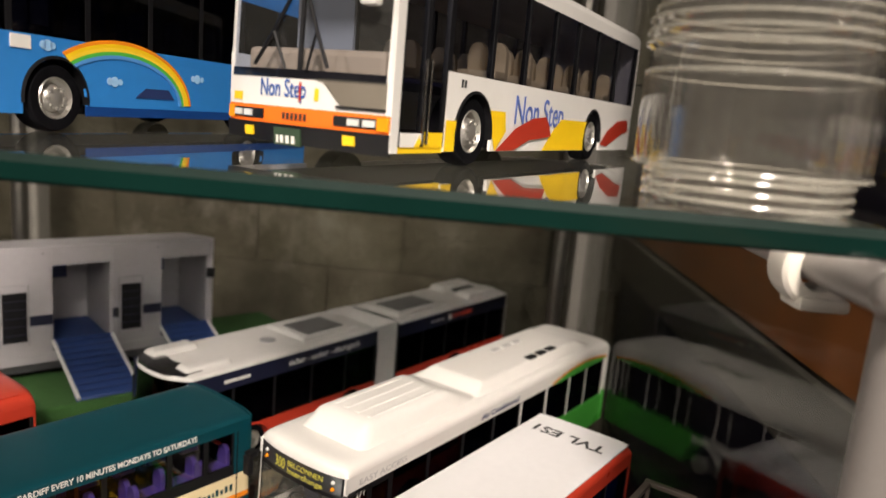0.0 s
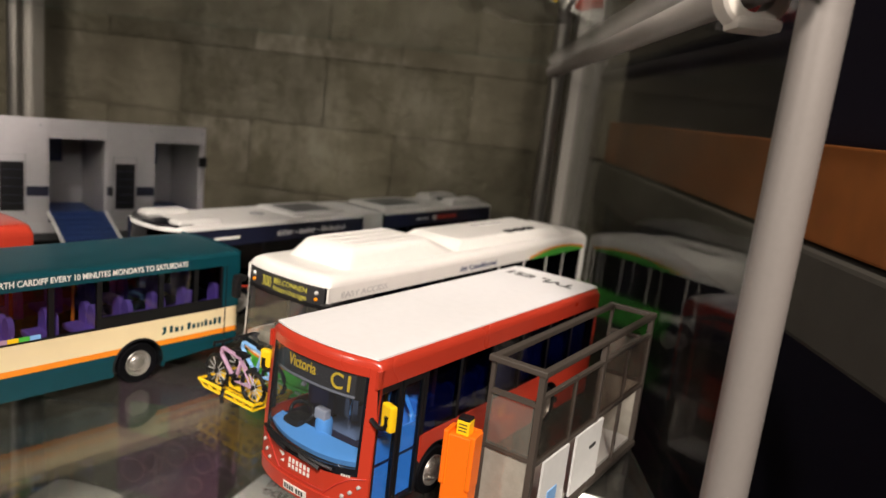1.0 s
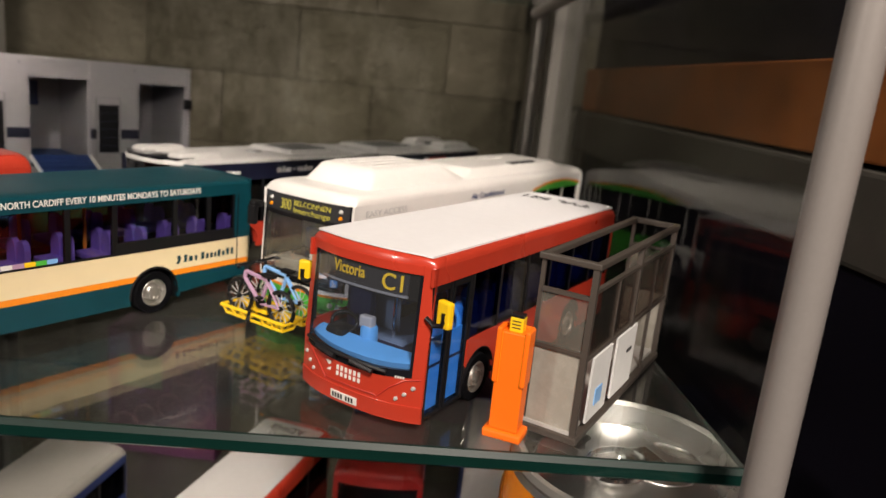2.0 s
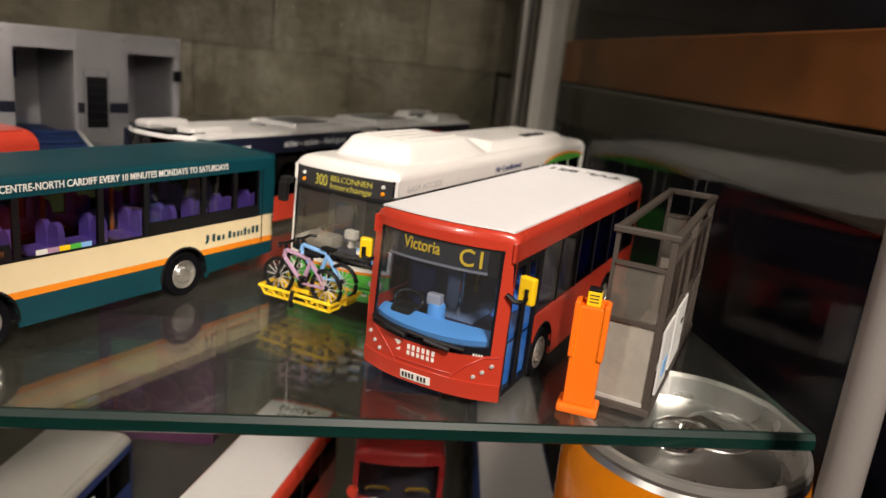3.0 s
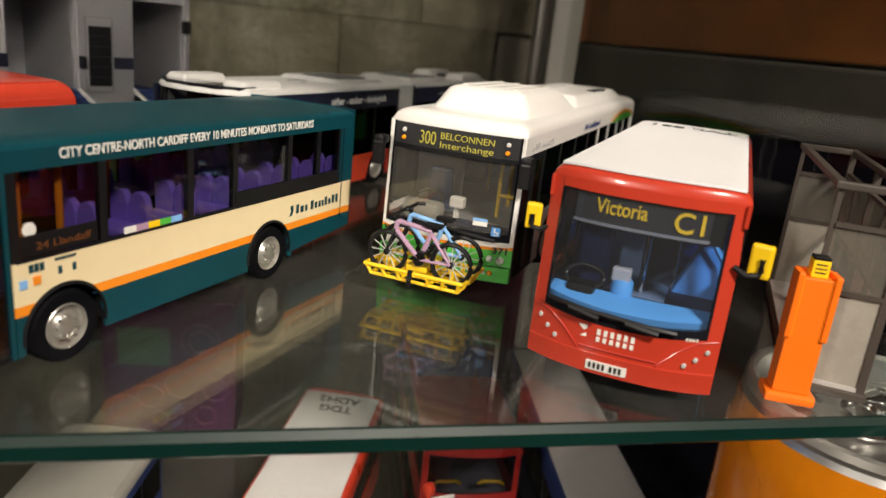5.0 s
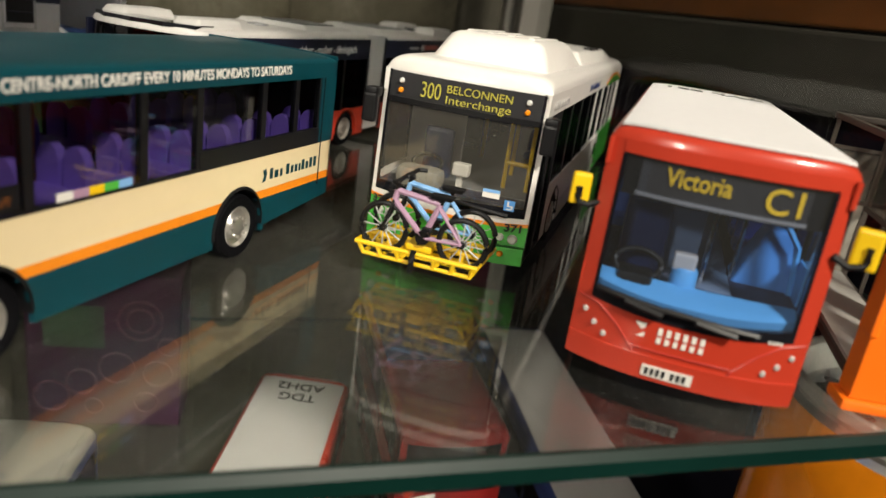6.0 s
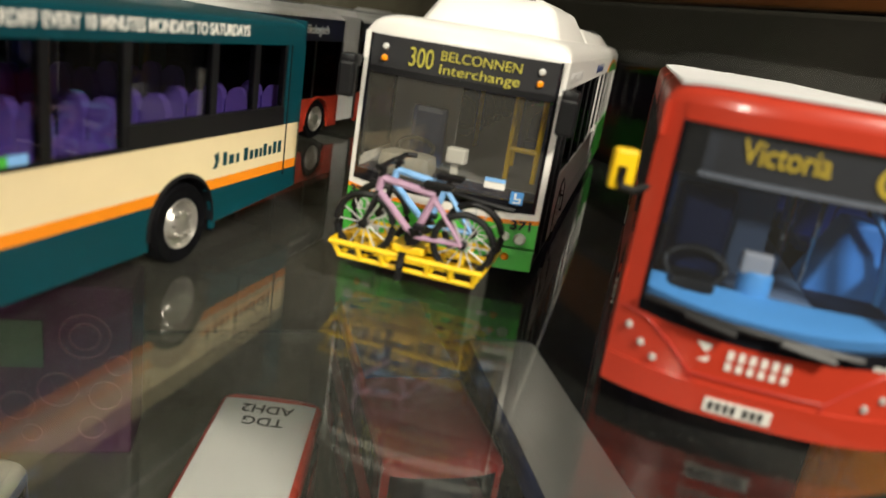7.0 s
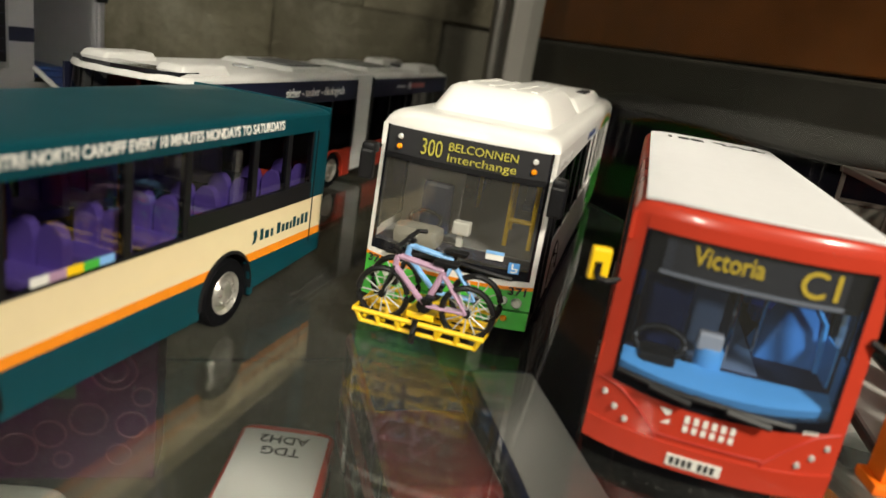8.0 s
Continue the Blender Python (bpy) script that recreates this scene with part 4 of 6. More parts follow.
    part("steering_wheel", tubed([(0.0095 + 0.001 * math.cos(a), 0.0078 + 0.0032 * math.sin(a), 0.0180 + 0.0016 * math.cos(a)) for a in [0.2618 * k for k in range(24)]], 0.0004, 8, True), M_BLACK, th, smooth=True)
    part("driver_seat", boxed(0.0135, 0.0155, 0.0040, 0.0105, 0.0142, 0.0250, bevel=0.001), M_NAVY, th)
    for x, y in ((0.016, -0.0075), (0.016, -0.0125), (0.030, -0.006), (0.045, 0.005)):
        part("handrail", tubed([(x, y, 0.0142), (x, y, 0.0318)], 0.0005, 8), M_YELLOW, th, smooth=True)
    part("handrail", tubed([(0.016, -0.0075, 0.0200), (0.016, -0.0125, 0.0200)], 0.0005, 8), M_YELLOW, th, smooth=True)
    b.seats([0.045, 0.056, 0.067, 0.078, 0.092, 0.106, 0.120, 0.134, 0.148], M_NAVY)
    for sgn in (-1, 1):
        y = sgn * (h + 0.0012)
        mirror_arm(th, [(0.0060, sgn * h, 0.0316), (0.0010, y, 0.0318), (-0.0006, y, 0.0314), (-0.0006, y, 0.0300)], -0.0004, y, 0.0286, 0.0027, 0.0056, 0.0018, M_BLACK, 0)
        part("mirror_cap", boxed(-0.0010, 0.0022, y - 0.0013, y + 0.0013, 0.0306, 0.0326, bevel=0.0006), M_BLACK, th, smooth=True)
    lettering("EASY ACCESS", 0.0023, SIDE(0.0075, 0.0331, W), M_LGREY, th, 0.0190, name="side_lettering")
    lettering("Air Conditioned", 0.0026, SIDE(0.0640, 0.0333, W), M_NAVY, th, 0.0230, 0.00004, name="side_lettering")
    lettering("371", 0.0022, SIDE(0.0065, 0.0295, W, -0.0001), M_WINK, th, 0.0032, name="fleet_number")
    part("saloon_floor", boxed(0.0090, 0.160, -h + 0.0009, h - 0.0009, 0.01425, 0.0145), M_GREY, th)
    part("cab_wall", boxed(0.0180, 0.0184, 0.0030, h - 0.0010, 0.0145, 0.0300), M_LGREY, th)
    # the bicycle rack
    rack = part("bicycle_rack", boxed(-0.0080, 0.0006, -0.0016, 0.0016, 0.0056, 0.0068, bevel=0.0003), M_YELLOW, th, "yellow folding bicycle rack")
    for xa, xb in ((-0.0168, -0.0110), (-0.0098, -0.0040)):
        for za, zb in ((0.0072, 0.0072),):
            part("tray_rim", tubed([(xa, 0.0108, za), (xb, 0.0108, za), (xb, -0.0121, za), (xa, -0.0121, za)], 0.00045, 6, True), M_YELLOW, rack)
            part("tray_base", tubed([(xa + 0.001, 0.0096, 0.0050), (xb - 0.001, 0.0096, 0.0050), (xb - 0.001, -0.0109, 0.0050), (xa + 0.001, -0.0109, 0.0050)], 0.00040, 6, True), M_YELLOW, rack)
        for y in (0.0102, 0.0066, 0.0030, -0.0042, -0.0078, -0.0114):
            part("tray_rib", tubed([(xa, y, 0.0072), (xa + 0.001, y * 0.94, 0.0050), (xb - 0.001, y * 0.94, 0.0050), (xb, y, 0.0072)], 0.00045, 6), M_YELLOW, rack)
    part("rack_plate", boxed(-0.0135, -0.0040, -0.0025, 0.0025, 0.0066, 0.0078, bevel=0.0003), M_YELLOW, rack)
    part("hook", tubed([(-0.0172, -0.0004, 0.0080), (-0.0179, -0.0004, 0.0060), (-0.0173, -0.0002, 0.0040)], 0.0006, 6), M_BLACK, rack)
    return th


def bicycle(m, frame_mat, label):
    """x runs from the rear wheel to the front wheel, the ground at z = 0."""
    th = thing("model_bicycle", m, label, "model bicycle", "bicycles on the rack")
    R = 0.0046
    for x in (0.0, 0.0158):
        w = part("wheel", tubed([(x + R * math.cos(a), 0, R + R * math.sin(a)) for a in [6.28319 * k / 32 for k in range(32)]], 0.00058, 8, True), M_BLACK, th, "black plastic wheel", smooth=True)
        bm = bmesh.new()
        for k in range(12):
            a = 6.28319 * k / 12
            tube(bm, [(x, 0, R), (x + R * math.cos(a), 0, R + R * math.sin(a))], 0.00013, 5)
        part("spokes", bm, M_SPOKE, w)
        part("hub", lathed([(0, -0.0009), (0.0007, -0.0008), (0.0007, 0.0008), (0, 0.0009)], 12, Matrix.Translation((x, 0, R)) @ pose(0, 0, 0, 90, 0, 0)), M_BLACK, w)
    bb, st, ht, hb = (0.0078, 0, 0.0042), (0.0052, 0, 0.0112), (0.0138, 0, 0.0122), (0.0142, 0, 0.0102)
    bm = bmesh.new()
    for a, c in ((bb, st), (st, ht), (bb, hb), (ht, hb)):
        tube(bm, [a, c], 0.00058, 8)
    for s in (-1, 1):
        tube(bm, [(bb[0], 0.0003 * s, bb[2]), (0.0, 0.0007 * s, R)], 0.00033, 6)
        tube(bm, [(st[0], 0.0003 * s, st[2] - 0.0008), (0.0, 0.0007 * s, R)], 0.00033, 6)
    part("bicycle_frame", bm, frame_mat, th, smooth=True)
    fk = bmesh.new()
    for s in (-1, 1):
        tube(fk, [(0.0142, 0.0003 * s, 0.0102), (0.0145, 0.0008 * s, 0.0088), (0.0158, 0.0008 * s, R)], 0.00036, 6)
    part("fork", fk, M_BLACK, th, smooth=True)
    part("handlebar", tubed([(0.0122, -0.0042, 0.0142), (0.0136, -0.0030, 0.0143), (0.0138, 0, 0.0140), (0.0136, 0.0030, 0.0143), (0.0122, 0.0042, 0.0142)], 0.00045, 8), M_BLACK, th, smooth=True)
    part("stem", tubed([ht, (0.0138, 0, 0.0140)], 0.0005, 8), M_BLACK, th, smooth=True)
    part("saddle", frustum(bmesh.new(), (0.0030, 0.0070, -0.0009, 0.0009, 0.0122), (0.0026, 0.0072, -0.0012, 0.0012, 0.0131), 0.0003), M_BLACK, th, smooth=True)
    part("seat_post", tubed([st, (0.0049, 0, 0.0124)], 0.00045, 8), M_BLACK, th, smooth=True)
    ck = bmesh.new()
    lathe(ck, [(0, -0.0006), (0.0014, -0.0005), (0.0014, 0.0005), (0, 0.0006)], 16, Matrix.Translation(bb) @ pose(0, 0, 0, 90, 0, 0))
    tube(ck, [(bb[0], -0.0009, bb[2]), (bb[0] + 0.0012, -0.0009, bb[2] - 0.0022)], 0.0003, 6)
    tube(ck, [(bb[0], 0.0009, bb[2]), (bb[0] - 0.0012, 0.0009, bb[2] + 0.0022)], 0.0003, 6)
    part("crank", ck, M_BLACK, th)
    for s, dx, dz in ((-1, 0.0012, -0.0022), (1, -0.0012, 0.0022)):
        part("pedal", boxed(bb[0] + dx - 0.0008, bb[0] + dx + 0.0008, s * 0.0010, s * 0.0024, bb[2] + dz - 0.0003, bb[2] + dz + 0.0003), M_BLACK, th)
    return th


# teal and cream single-decker
def teal_bus():
    W = 0.032
    h = W / 2
    th = thing("model_bus", pose(-0.1056, 0.1377, 1.0, 0, 0, 53.5) @ Matrix.Diagonal((1, 1, 1.012, 1)), "teal and cream model bus with orange stripe and purple seats", "model bus")
    b = Bus(th, 0.1142, W, 0.0354, 0.0341, 0.0030, 0.03)
    arch = (0.0291, 0.0798)
    b.under()
    b.roof(M_TEAL)
    low = lambda y: 0.0140
    b.front("bumper", -h, h, 0.0035, 0.0085, M_TEAL, 0.0002)
    b.front("front_panel", -h, h, 0.0084, low, M_CREAM)
    b.front("windscreen", -0.0146, 0.0146, low, 0.0290, M_SCREEN, thick=0.0003)
    b.front("header", -h, h, 0.0290, 0.0343, M_TEAL)
    for sgn in (-1, 1):
        b.front("windscreen_pillar", sgn * 0.0146, sgn * h, low, 0.0290, M_TEAL, nu=3)
        b.lamp(sgn * 0.0115, 0.0068, 0.0014, M_LAMP, name="headlamp")
    edges = [0.0215, 0.0368, 0.0561, 0.0684, 0.0863, 0.0975, 0.1068]
    for side in (-1, 1):
        x0 = 0.0208 if side < 0 else 0.0030
        b.band("cant_rail", 0.0030, 0.1127, 0.0313, 0.0343, M_TEAL, side)
        b.band("skirt", x0, 0.0880, 0.0036, 0.0099, M_TEAL, side, arch, label="teal skirt panel")
        part("skirt", prismed([(0.0880, side * h, 0.0046), (0.1127, side * h, 0.0063), (0.1127, side * h, 0.0099), (0.0880, side * h, 0.0099)], Vector((0, -side * 0.0006, 0))), M_TEAL, th, "teal skirt panel")
        b.band("stripe", x0, 0.1127, 0.0099, 0.0115, M_ORANGE, side, arch, label="orange stripe")
        b.band("side_panel", x0, 0.1127, 0.0115, 0.0180, M_CREAM, side, arch, label="cream side panel")
        b.windows(edges, 0.0182, 0.0313, M_WINDOW, side, 0.0014)
        part("window_sill", boxed(0.0684, 0.1068, side * (h - 0.0008), side * (h + 0.0001), 0.0180, 0.0212), M_BLACK, th)
        part("window_sill", boxed(0.0215, 0.0684, side * (h - 0.0008), side * (h + 0.0001), 0.0180, 0.0184), M_BLACK, th)
        part("corner_post", boxed(0.1068, 0.1128, side * (h - 0.0006), side * h, 0.0180, 0.0313), M_TEAL, th)
        part("corner_seam", boxed(0.1078, 0.1081, side * (h - 0.0001), side * (h + 0.00012), 0.0090, 0.0313), M_BLACK, th)
        for x in arch:
            wheel(th, x, side * (h - 0.0001), 0.0060, side)
            wheel_arch(th, x, side * h, 0.0058, side, material=M_BLACK)
    part("mud_flap", boxed(0.0875, 0.0880, -h + 0.0002, -h + 0.0045, 0.0030, 0.0080), M_BLACK, th)
    door = part("door", boxed(0.0032, 0.0205, -h, -h + 0.0008, 0.0034, 0.0040), M_BLACK, th, "black framed folding door")
    for a, c in ((0.0036, 0.0118), (0.0122, 0.0205)):
        part("door_pane", boxed(a + 0.0006, c - 0.0006, -h + 0.0003, -h + 0.0007, 0.0045, 0.0304), M_WINDOW, door)
        bm = bmesh.new()
        for x in (a, c - 0.0006):
            box(bm, x, x + 0.0006, -h - 0.0001, -h + 0.0009, 0.0036, 0.0313)
        part("door_frame", bm, M_TEAL, door)
    b.rear("rear_panel", -h, h, 0.0063, 0.0180, M_TEAL)
    b.rear("rear_window", -0.0130, 0.0130, 0.0200, 0.0300, M_DARKW)
    b.rear("rear_header", -h, h, 0.0300, 0.0354, M_TEAL)
    for sgn in (-1, 1):
        b.rear("rear_post", sgn * 0.0130, sgn * h, 0.0180, 0.0300, M_TEAL)
    lettering("CITY CENTRE-NORTH CARDIFF EVERY 10 MINUTES MONDAYS TO SATURDAYS", 0.0022, SIDE(0.0292, 0.0325, W), M_WINK, th, 0.0652, 0.00004, name="side_lettering")
    stroke_bars([0.0013, 0.0016, 0.0010, -0.0007, 0.0014, 0.0012, 0.0012, 0.0009, 0.0013, 0.0012, 0.0013, 0.0013], 0.0021, SIDE(0.0890, 0.0132, W), M_TEAL, th, "operator_bar", 0.25, low=(1, 2, 5, 6, 7, 9))
    part("emblem", prismed([(0.0866, -h - 0.0001, 0.0130), (0.0876, -h - 0.0001, 0.0132), (0.0881, -h - 0.0001, 0.0144), (0.0878, -h - 0.0001, 0.0155), (0.0868, -h - 0.0001, 0.0152), (0.0872, -h - 0.0001, 0.0142)], Vector((0, -0.00006, 0))), M_TEAL, th)
    for k, mt in enumerate((M_WINK, M_LILAC, M_YELLOW, M_GREEN, M_SKY)):
        x = 0.0405 + 0.0026 * k
        part("window_sticker", boxed(x, x + 0.0025, -h - 0.00025, -h - 0.00005, 0.0186, 0.0197), mt, th)
    part("window_display", boxed(0.0222, 0.0352, -h - 0.00022, -h - 0.00002, 0.0188, 0.0220), M_BLACK, th)
    lettering("24 Llandaff", 0.0016, SIDE(0.0245, 0.0196, W, 0.00025), M_LEDD, th, 0.0095, name="display_lettering")
    part("window_sticker", lathed([(0, 0.0001), (0.0011, 0.0001), (0.0011, 0)], 20, basis((0.0236, -h - 0.0001, 0.0228), (1, 0, 0), (0, 0, 1))), M_WINK, th)
    for x, z, mt in ((0.0216, 0.0148, M_SKY), (0.0238, 0.0150, M_ORANGE)):
        part("panel_sticker", boxed(x, x + 0.0012, -h - 0.0002, -h - 0.00002, z - 0.0007, z + 0.0006), mt, th)
    word_bars([0.0007] * 3, 0.0012, SIDE(0.0232, 0.0163, W), M_TEAL, th, "fleet_number_bar")
    word_bars([0.0005] * 6, 0.0004, SIDE(0.0275, 0.0172, W), M_TEAL, th, "notice_bar")
    word_bars([0.0006, -0.0014, 0.0006], 0.0012, SIDE(0.0280, 0.0150, W), M_TEAL, th, "notice_bar")
    b.seats([0.036, 0.0465, 0.057, 0.0675, 0.077, 0.087, 0.097, 0.108], M_PURPLE)
    for x, y in ((0.0262, -0.010), (0.0305, 0.004), (0.0540, 0.003), (0.0660, -0.006), (0.040, 0.010)):
        part("handrail", tubed([(x, y, 0.0142), (x, y, 0.0330)], 0.0005, 8), M_ORANGE, th, smooth=True)
    part("driver_seat", boxed(0.0125, 0.0145, 0.0040, 0.0105, 0.0142, 0.0250, bevel=0.001), M_NAVY, th)
    # Pale rectangle at the far side, behind the first window.
    part("saloon_pale_panel", boxed(0.0228, 0.0300, 0.0128, 0.0132, 0.0212, 0.0300), M_PAPER, th, "pale panel on the far window")
    for x in (0.0245, 0.0315):
        part("handrail", tubed([(x, -0.0125, 0.0142), (x, -0.0125, 0.0330)], 0.0006, 8), M_ORANGE, th, smooth=True)
    part("partition", boxed(0.0205, 0.0209, -0.0060, 0.0140, 0.0142, 0.0300), M_LGREY, th, "pale cab partition")
    part("dashboard", boxed(0.0035, 0.0085, -0.0140, 0.0140, 0.0136, 0.0160, bevel=0.0008), M_BLACK, th)
    return th


# articulated bus behind
def bendy_bus():
    W = 0.0325
    h = W / 2
    ang = 54.6
    th = thing("model_articulated_bus", pose(-0.0700, 0.2425, 1.0, 0, 0, ang) @ Matrix.Diagonal((1.10, 1, 0.95, 1)), "white, black and red articulated model bus with grey bellows", "model bus")
    b = Bus(th, 0.0900, W, 0.0385, 0.0365, 0.0060, 0.08)
    b.under()
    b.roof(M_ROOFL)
    b.front("front_panel", -h, h, 0.0035, 0.0120, M_RED)
    b.front("windscreen", -h, h, 0.0120, 0.0366, M_DARKW, thick=0.0004)
    r = Bus(th, 0.1830, W, 0.0385, 0.0365, 0.0, 0.0)
    for side in (-1, 1):
        for bus, x0, x1, arch in ((b, 0.006, 0.0890, (0.030, 0.0760)), (r, 0.1020, 0.1820, (0.1420,))):
            bus.band("skirt", x0, x1, 0.0032, 0.0130, M_RED, side, arch, label="red lower side panel")
            n = 5
            bus.windows([x0 + (x1 - x0) * k / n for k in range(n + 1)], 0.0130, 0.0300, M_DARKW, side, 0.0010)
            bus.band("cant_rail", x0, x1, 0.0300, 0.0366, M_DNAVY, side)
            for x in arch:
                wheel(th, x, side * (h - 0.0004), 0.0062, side)
                wheel_arch(th, x, side * h, 0.0058, side, material=M_RED)
    b.rear("end_panel", -h, h, 0.004, 0.0366, M_BLACK)
    # rear section roof and end
    part("roof", sheeted(lambda u, v: Vector((0.1020 + 0.0800 * v, -h * math.cos(math.pi * u), 0.0365 + 0.0020 * max(0, 1 - abs(math.cos(math.pi * u)) ** 5) ** 0.42)), 24, 2), M_ROOFL, th, smooth=True)
    part("rear_floor", boxed(0.104, 0.181, -h + 0.001, h - 0.001, 0.003, 0.0142), M_BLACK, th)
    part("end_panel", boxed(0.1015, 0.1022, -h, h, 0.004, 0.0366), M_BLACK, th)
    part("rear_panel", boxed(0.1818, 0.1830, -h, h, 0.0130, 0.0375, bevel=0.0008), M_ROOFL, th)
    part("rear_bumper", boxed(0.1818, 0.1832, -h, h, 0.0035, 0.0128, bevel=0.0008), M_RED, th)
    bel = part("bellows", boxed(0.0893, 0.1018, -h + 0.0012, h - 0.0012, 0.0045, 0.0376), M_LGREY, th, "grey folded rubber bellows")
    for k in range(9):
        x = 0.0895 + 0.00138 * k
        part("bellows_fold", boxed(x, x + 0.0009, -h + 0.0006, h - 0.0006, 0.0040, 0.0382, bevel=0.0003), M_LGREY, bel)
    for x0, x1, y0, y1, hh in ((0.0540, 0.0840, -0.0125, 0.0125, 0.0012), (0.1045, 0.1400, -0.0125, 0.0125, 0.0012)):
        part("roof_unit", frustum(bmesh.new(), (x0, x1, y0, y1, 0.0378), (x0 + 0.002, x1 - 0.002, y0 + 0.0015, y1 - 0.0015, 0.0385 + hh), 0.0006), M_ROOFL, th, smooth=True)
        part("roof_hatch", boxed(x0 + 0.005, x1 - 0.007, -0.0085, 0.0060, 0.0384 + hh, 0.0389 + hh), M_HATCH, th, "dark grey roof hatch")
    for y in (-0.0085, 0.0085):
        part("roof_fairing", frustum(bmesh.new(), (0.1530, 0.1790, y - 0.0052, y + 0.0052, 0.0378), (0.1555, 0.1765, y - 0.0040, y + 0.0040, 0.0412), 0.0012), M_ROOFL, th, smooth=True)
    part("roof_grille", boxed(0.1600, 0.1740, -0.0030, 0.0030, 0.0382, 0.0398, bevel=0.0003), M_BLACK, th)
    part("front_cap", prismed([(x, y, 0.0379) for x, y in ((0.0022, 0.0), (0.0030, -0.0080), (0.0064, -0.0138), (0.0125, -0.0138), (0.0105, 0.0), (0.0125, 0.0138), (0.0064, 0.0138), (0.0030, 0.0080))], Vector((0, 0, 0.0010))), M_BLACKG, th, "black front edge of the roof")
    for y in (-0.010, 0.010):
        part("roof_fairing", frustum(bmesh.new(), (0.0065, 0.0240, y - 0.0042, y + 0.0042, 0.0374), (0.0085, 0.0230, y - 0.0032, y + 0.0032, 0.0404), 0.001), M_ROOFL, th, smooth=True)
    part("roof_cap", lathed([(0.0030, 0.0380), (0.0028, 0.0390), (0, 0.0393)], 20, Matrix.Translation((0.046, -0.002, 0))), M_GREY, th, smooth=True)
    lettering("sicher - sauber - ökologisch", 0.0036, SIDE(0.0450, 0.0322, W), M_WINK, th, 0.0340, 0.00004, name="side_lettering")
    part("side_sign", boxed(0.1380, 0.1530, -h - 0.0002, -h, 0.0325, 0.0345), M_RED, th)
    part("side_sign", boxed(0.1350, 0.1375, -h - 0.0002, -h, 0.0322, 0.0347), M_WINK, th)
    word_bars([0.0009] * 9, 0.0012, SIDE(0.0190, 0.0325, W), M_WINK, th, "web_bar")
    word_bars([0.0009] * 8, 0.0008, SIDE(0.1230, 0.0330, W), M_WINK, th, "notice_bar")
    return th


def plain_bus(name_label, m, L, W, H, body, roof, seats_mat=None, edge=None):
    """A simple single-decker for the ones that are seen from afar or from above."""
    h = W / 2
    th = thing("model_bus", m, name_label, "model bus")
    b = Bus(th, L, W, H, H - 0.004, 0.0028, 0.03)
    b.under()
    b.roof(edge or body)
    part("roof_panel", sheeted(lambda u, v: Vector((0.0042 + (L - 0.0092) * v, -h * 0.88 + W * 0.88 * u, H + 0.00015 - 0.0004 * abs(2 * u - 1) ** 6)), 10, 2, Vector((0, 0, -0.0004))), roof, th)
    b.front("front_panel", -h, h, 0.0030, 0.0125, body)
    b.front("windscreen", -h * 0.86, h * 0.86, 0.0125, H - 0.0045, M_WINDOW, thick=0.0003)
    b.front("header", -h, h, H - 0.0046, H - 0.0038, body)
    arch = (L * 0.24, L * 0.74)
    for side in (-1, 1):
        b.front("windscreen_pillar", side * h * 0.86, side * h, 0.0125, H - 0.0046, body, nu=3)
        b.lamp(side * 0.0115, 0.0075, 0.0012, M_LAMP, name="headlamp")
        b.band("cant_rail", 0.0028, L - 0.0015, H - 0.0072, H - 0.0038, body, side)
        b.band("side_panel", 0.0028, L - 0.0015, 0.0032, 0.0165, body, side, arch)
        b.windows([0.0035 + (L - 0.006) * k / 7 for k in range(8)], 0.0165, H - 0.0072, M_DARKW, side)
        for x in arch:
            wheel(th, x, side * (h - 0.0003), 0.0060, side)
            wheel_arch(th, x, side * h, 0.0058, side, material=M_BLACK)
    b.rear("rear_panel", -h, h, 0.0035, 0.0200, body)
    b.rear("rear_window", -h * 0.85, h * 0.85, 0.0200, H - 0.0065, M_DARKW)
    b.rear("rear_header", -h, h, H - 0.0065, H - 0.0038, body)
    for sgn in (-1, 1):
        b.rear("rear_post", sgn * h * 0.85, sgn * h, 0.0200, H - 0.0065, body)
    b.seats([0.03 + 0.012 * k for k in range(int((L - 0.045) / 0.012))], seats_mat or M_NAVY)
    return th, b


# ---------- main shelf ----------
red_bus()
bel = city_bus()
bicycle(pose(-0.0066, 0.1923, 1.0, 0, 0, 55.3) @ pose(-0.0139, -0.0081, 0.0056, 0, 0, 90) @ Matrix.Scale(0.95, 4), M_LILAC, "lilac plastic model bicycle standing on the yellow rack")
bicycle(pose(-0.0066, 0.1923, 1.0, 0, 0, 55.3) @ pose(-0.0069, -0.0079, 0.0056, 0, 0, 90) @ Matrix.Scale(0.95, 4), M_SKY, "pale blue plastic model bicycle standing on the yellow rack")
teal_bus()
bendy_bus()

# red bus behind the teal one
a0 = radians(56)
plain_bus("red model bus partly hidden behind a teal bus", pose(-0.088 - 0.016 * math.sin(a0) - 0.112 * math.cos(a0), 0.216 + 0.016 * math.cos(a0) - 0.112 * math.sin(a0), 1.0, 0, 0, 56), 0.112, 0.032, 0.0378, M_RED, M_RED)


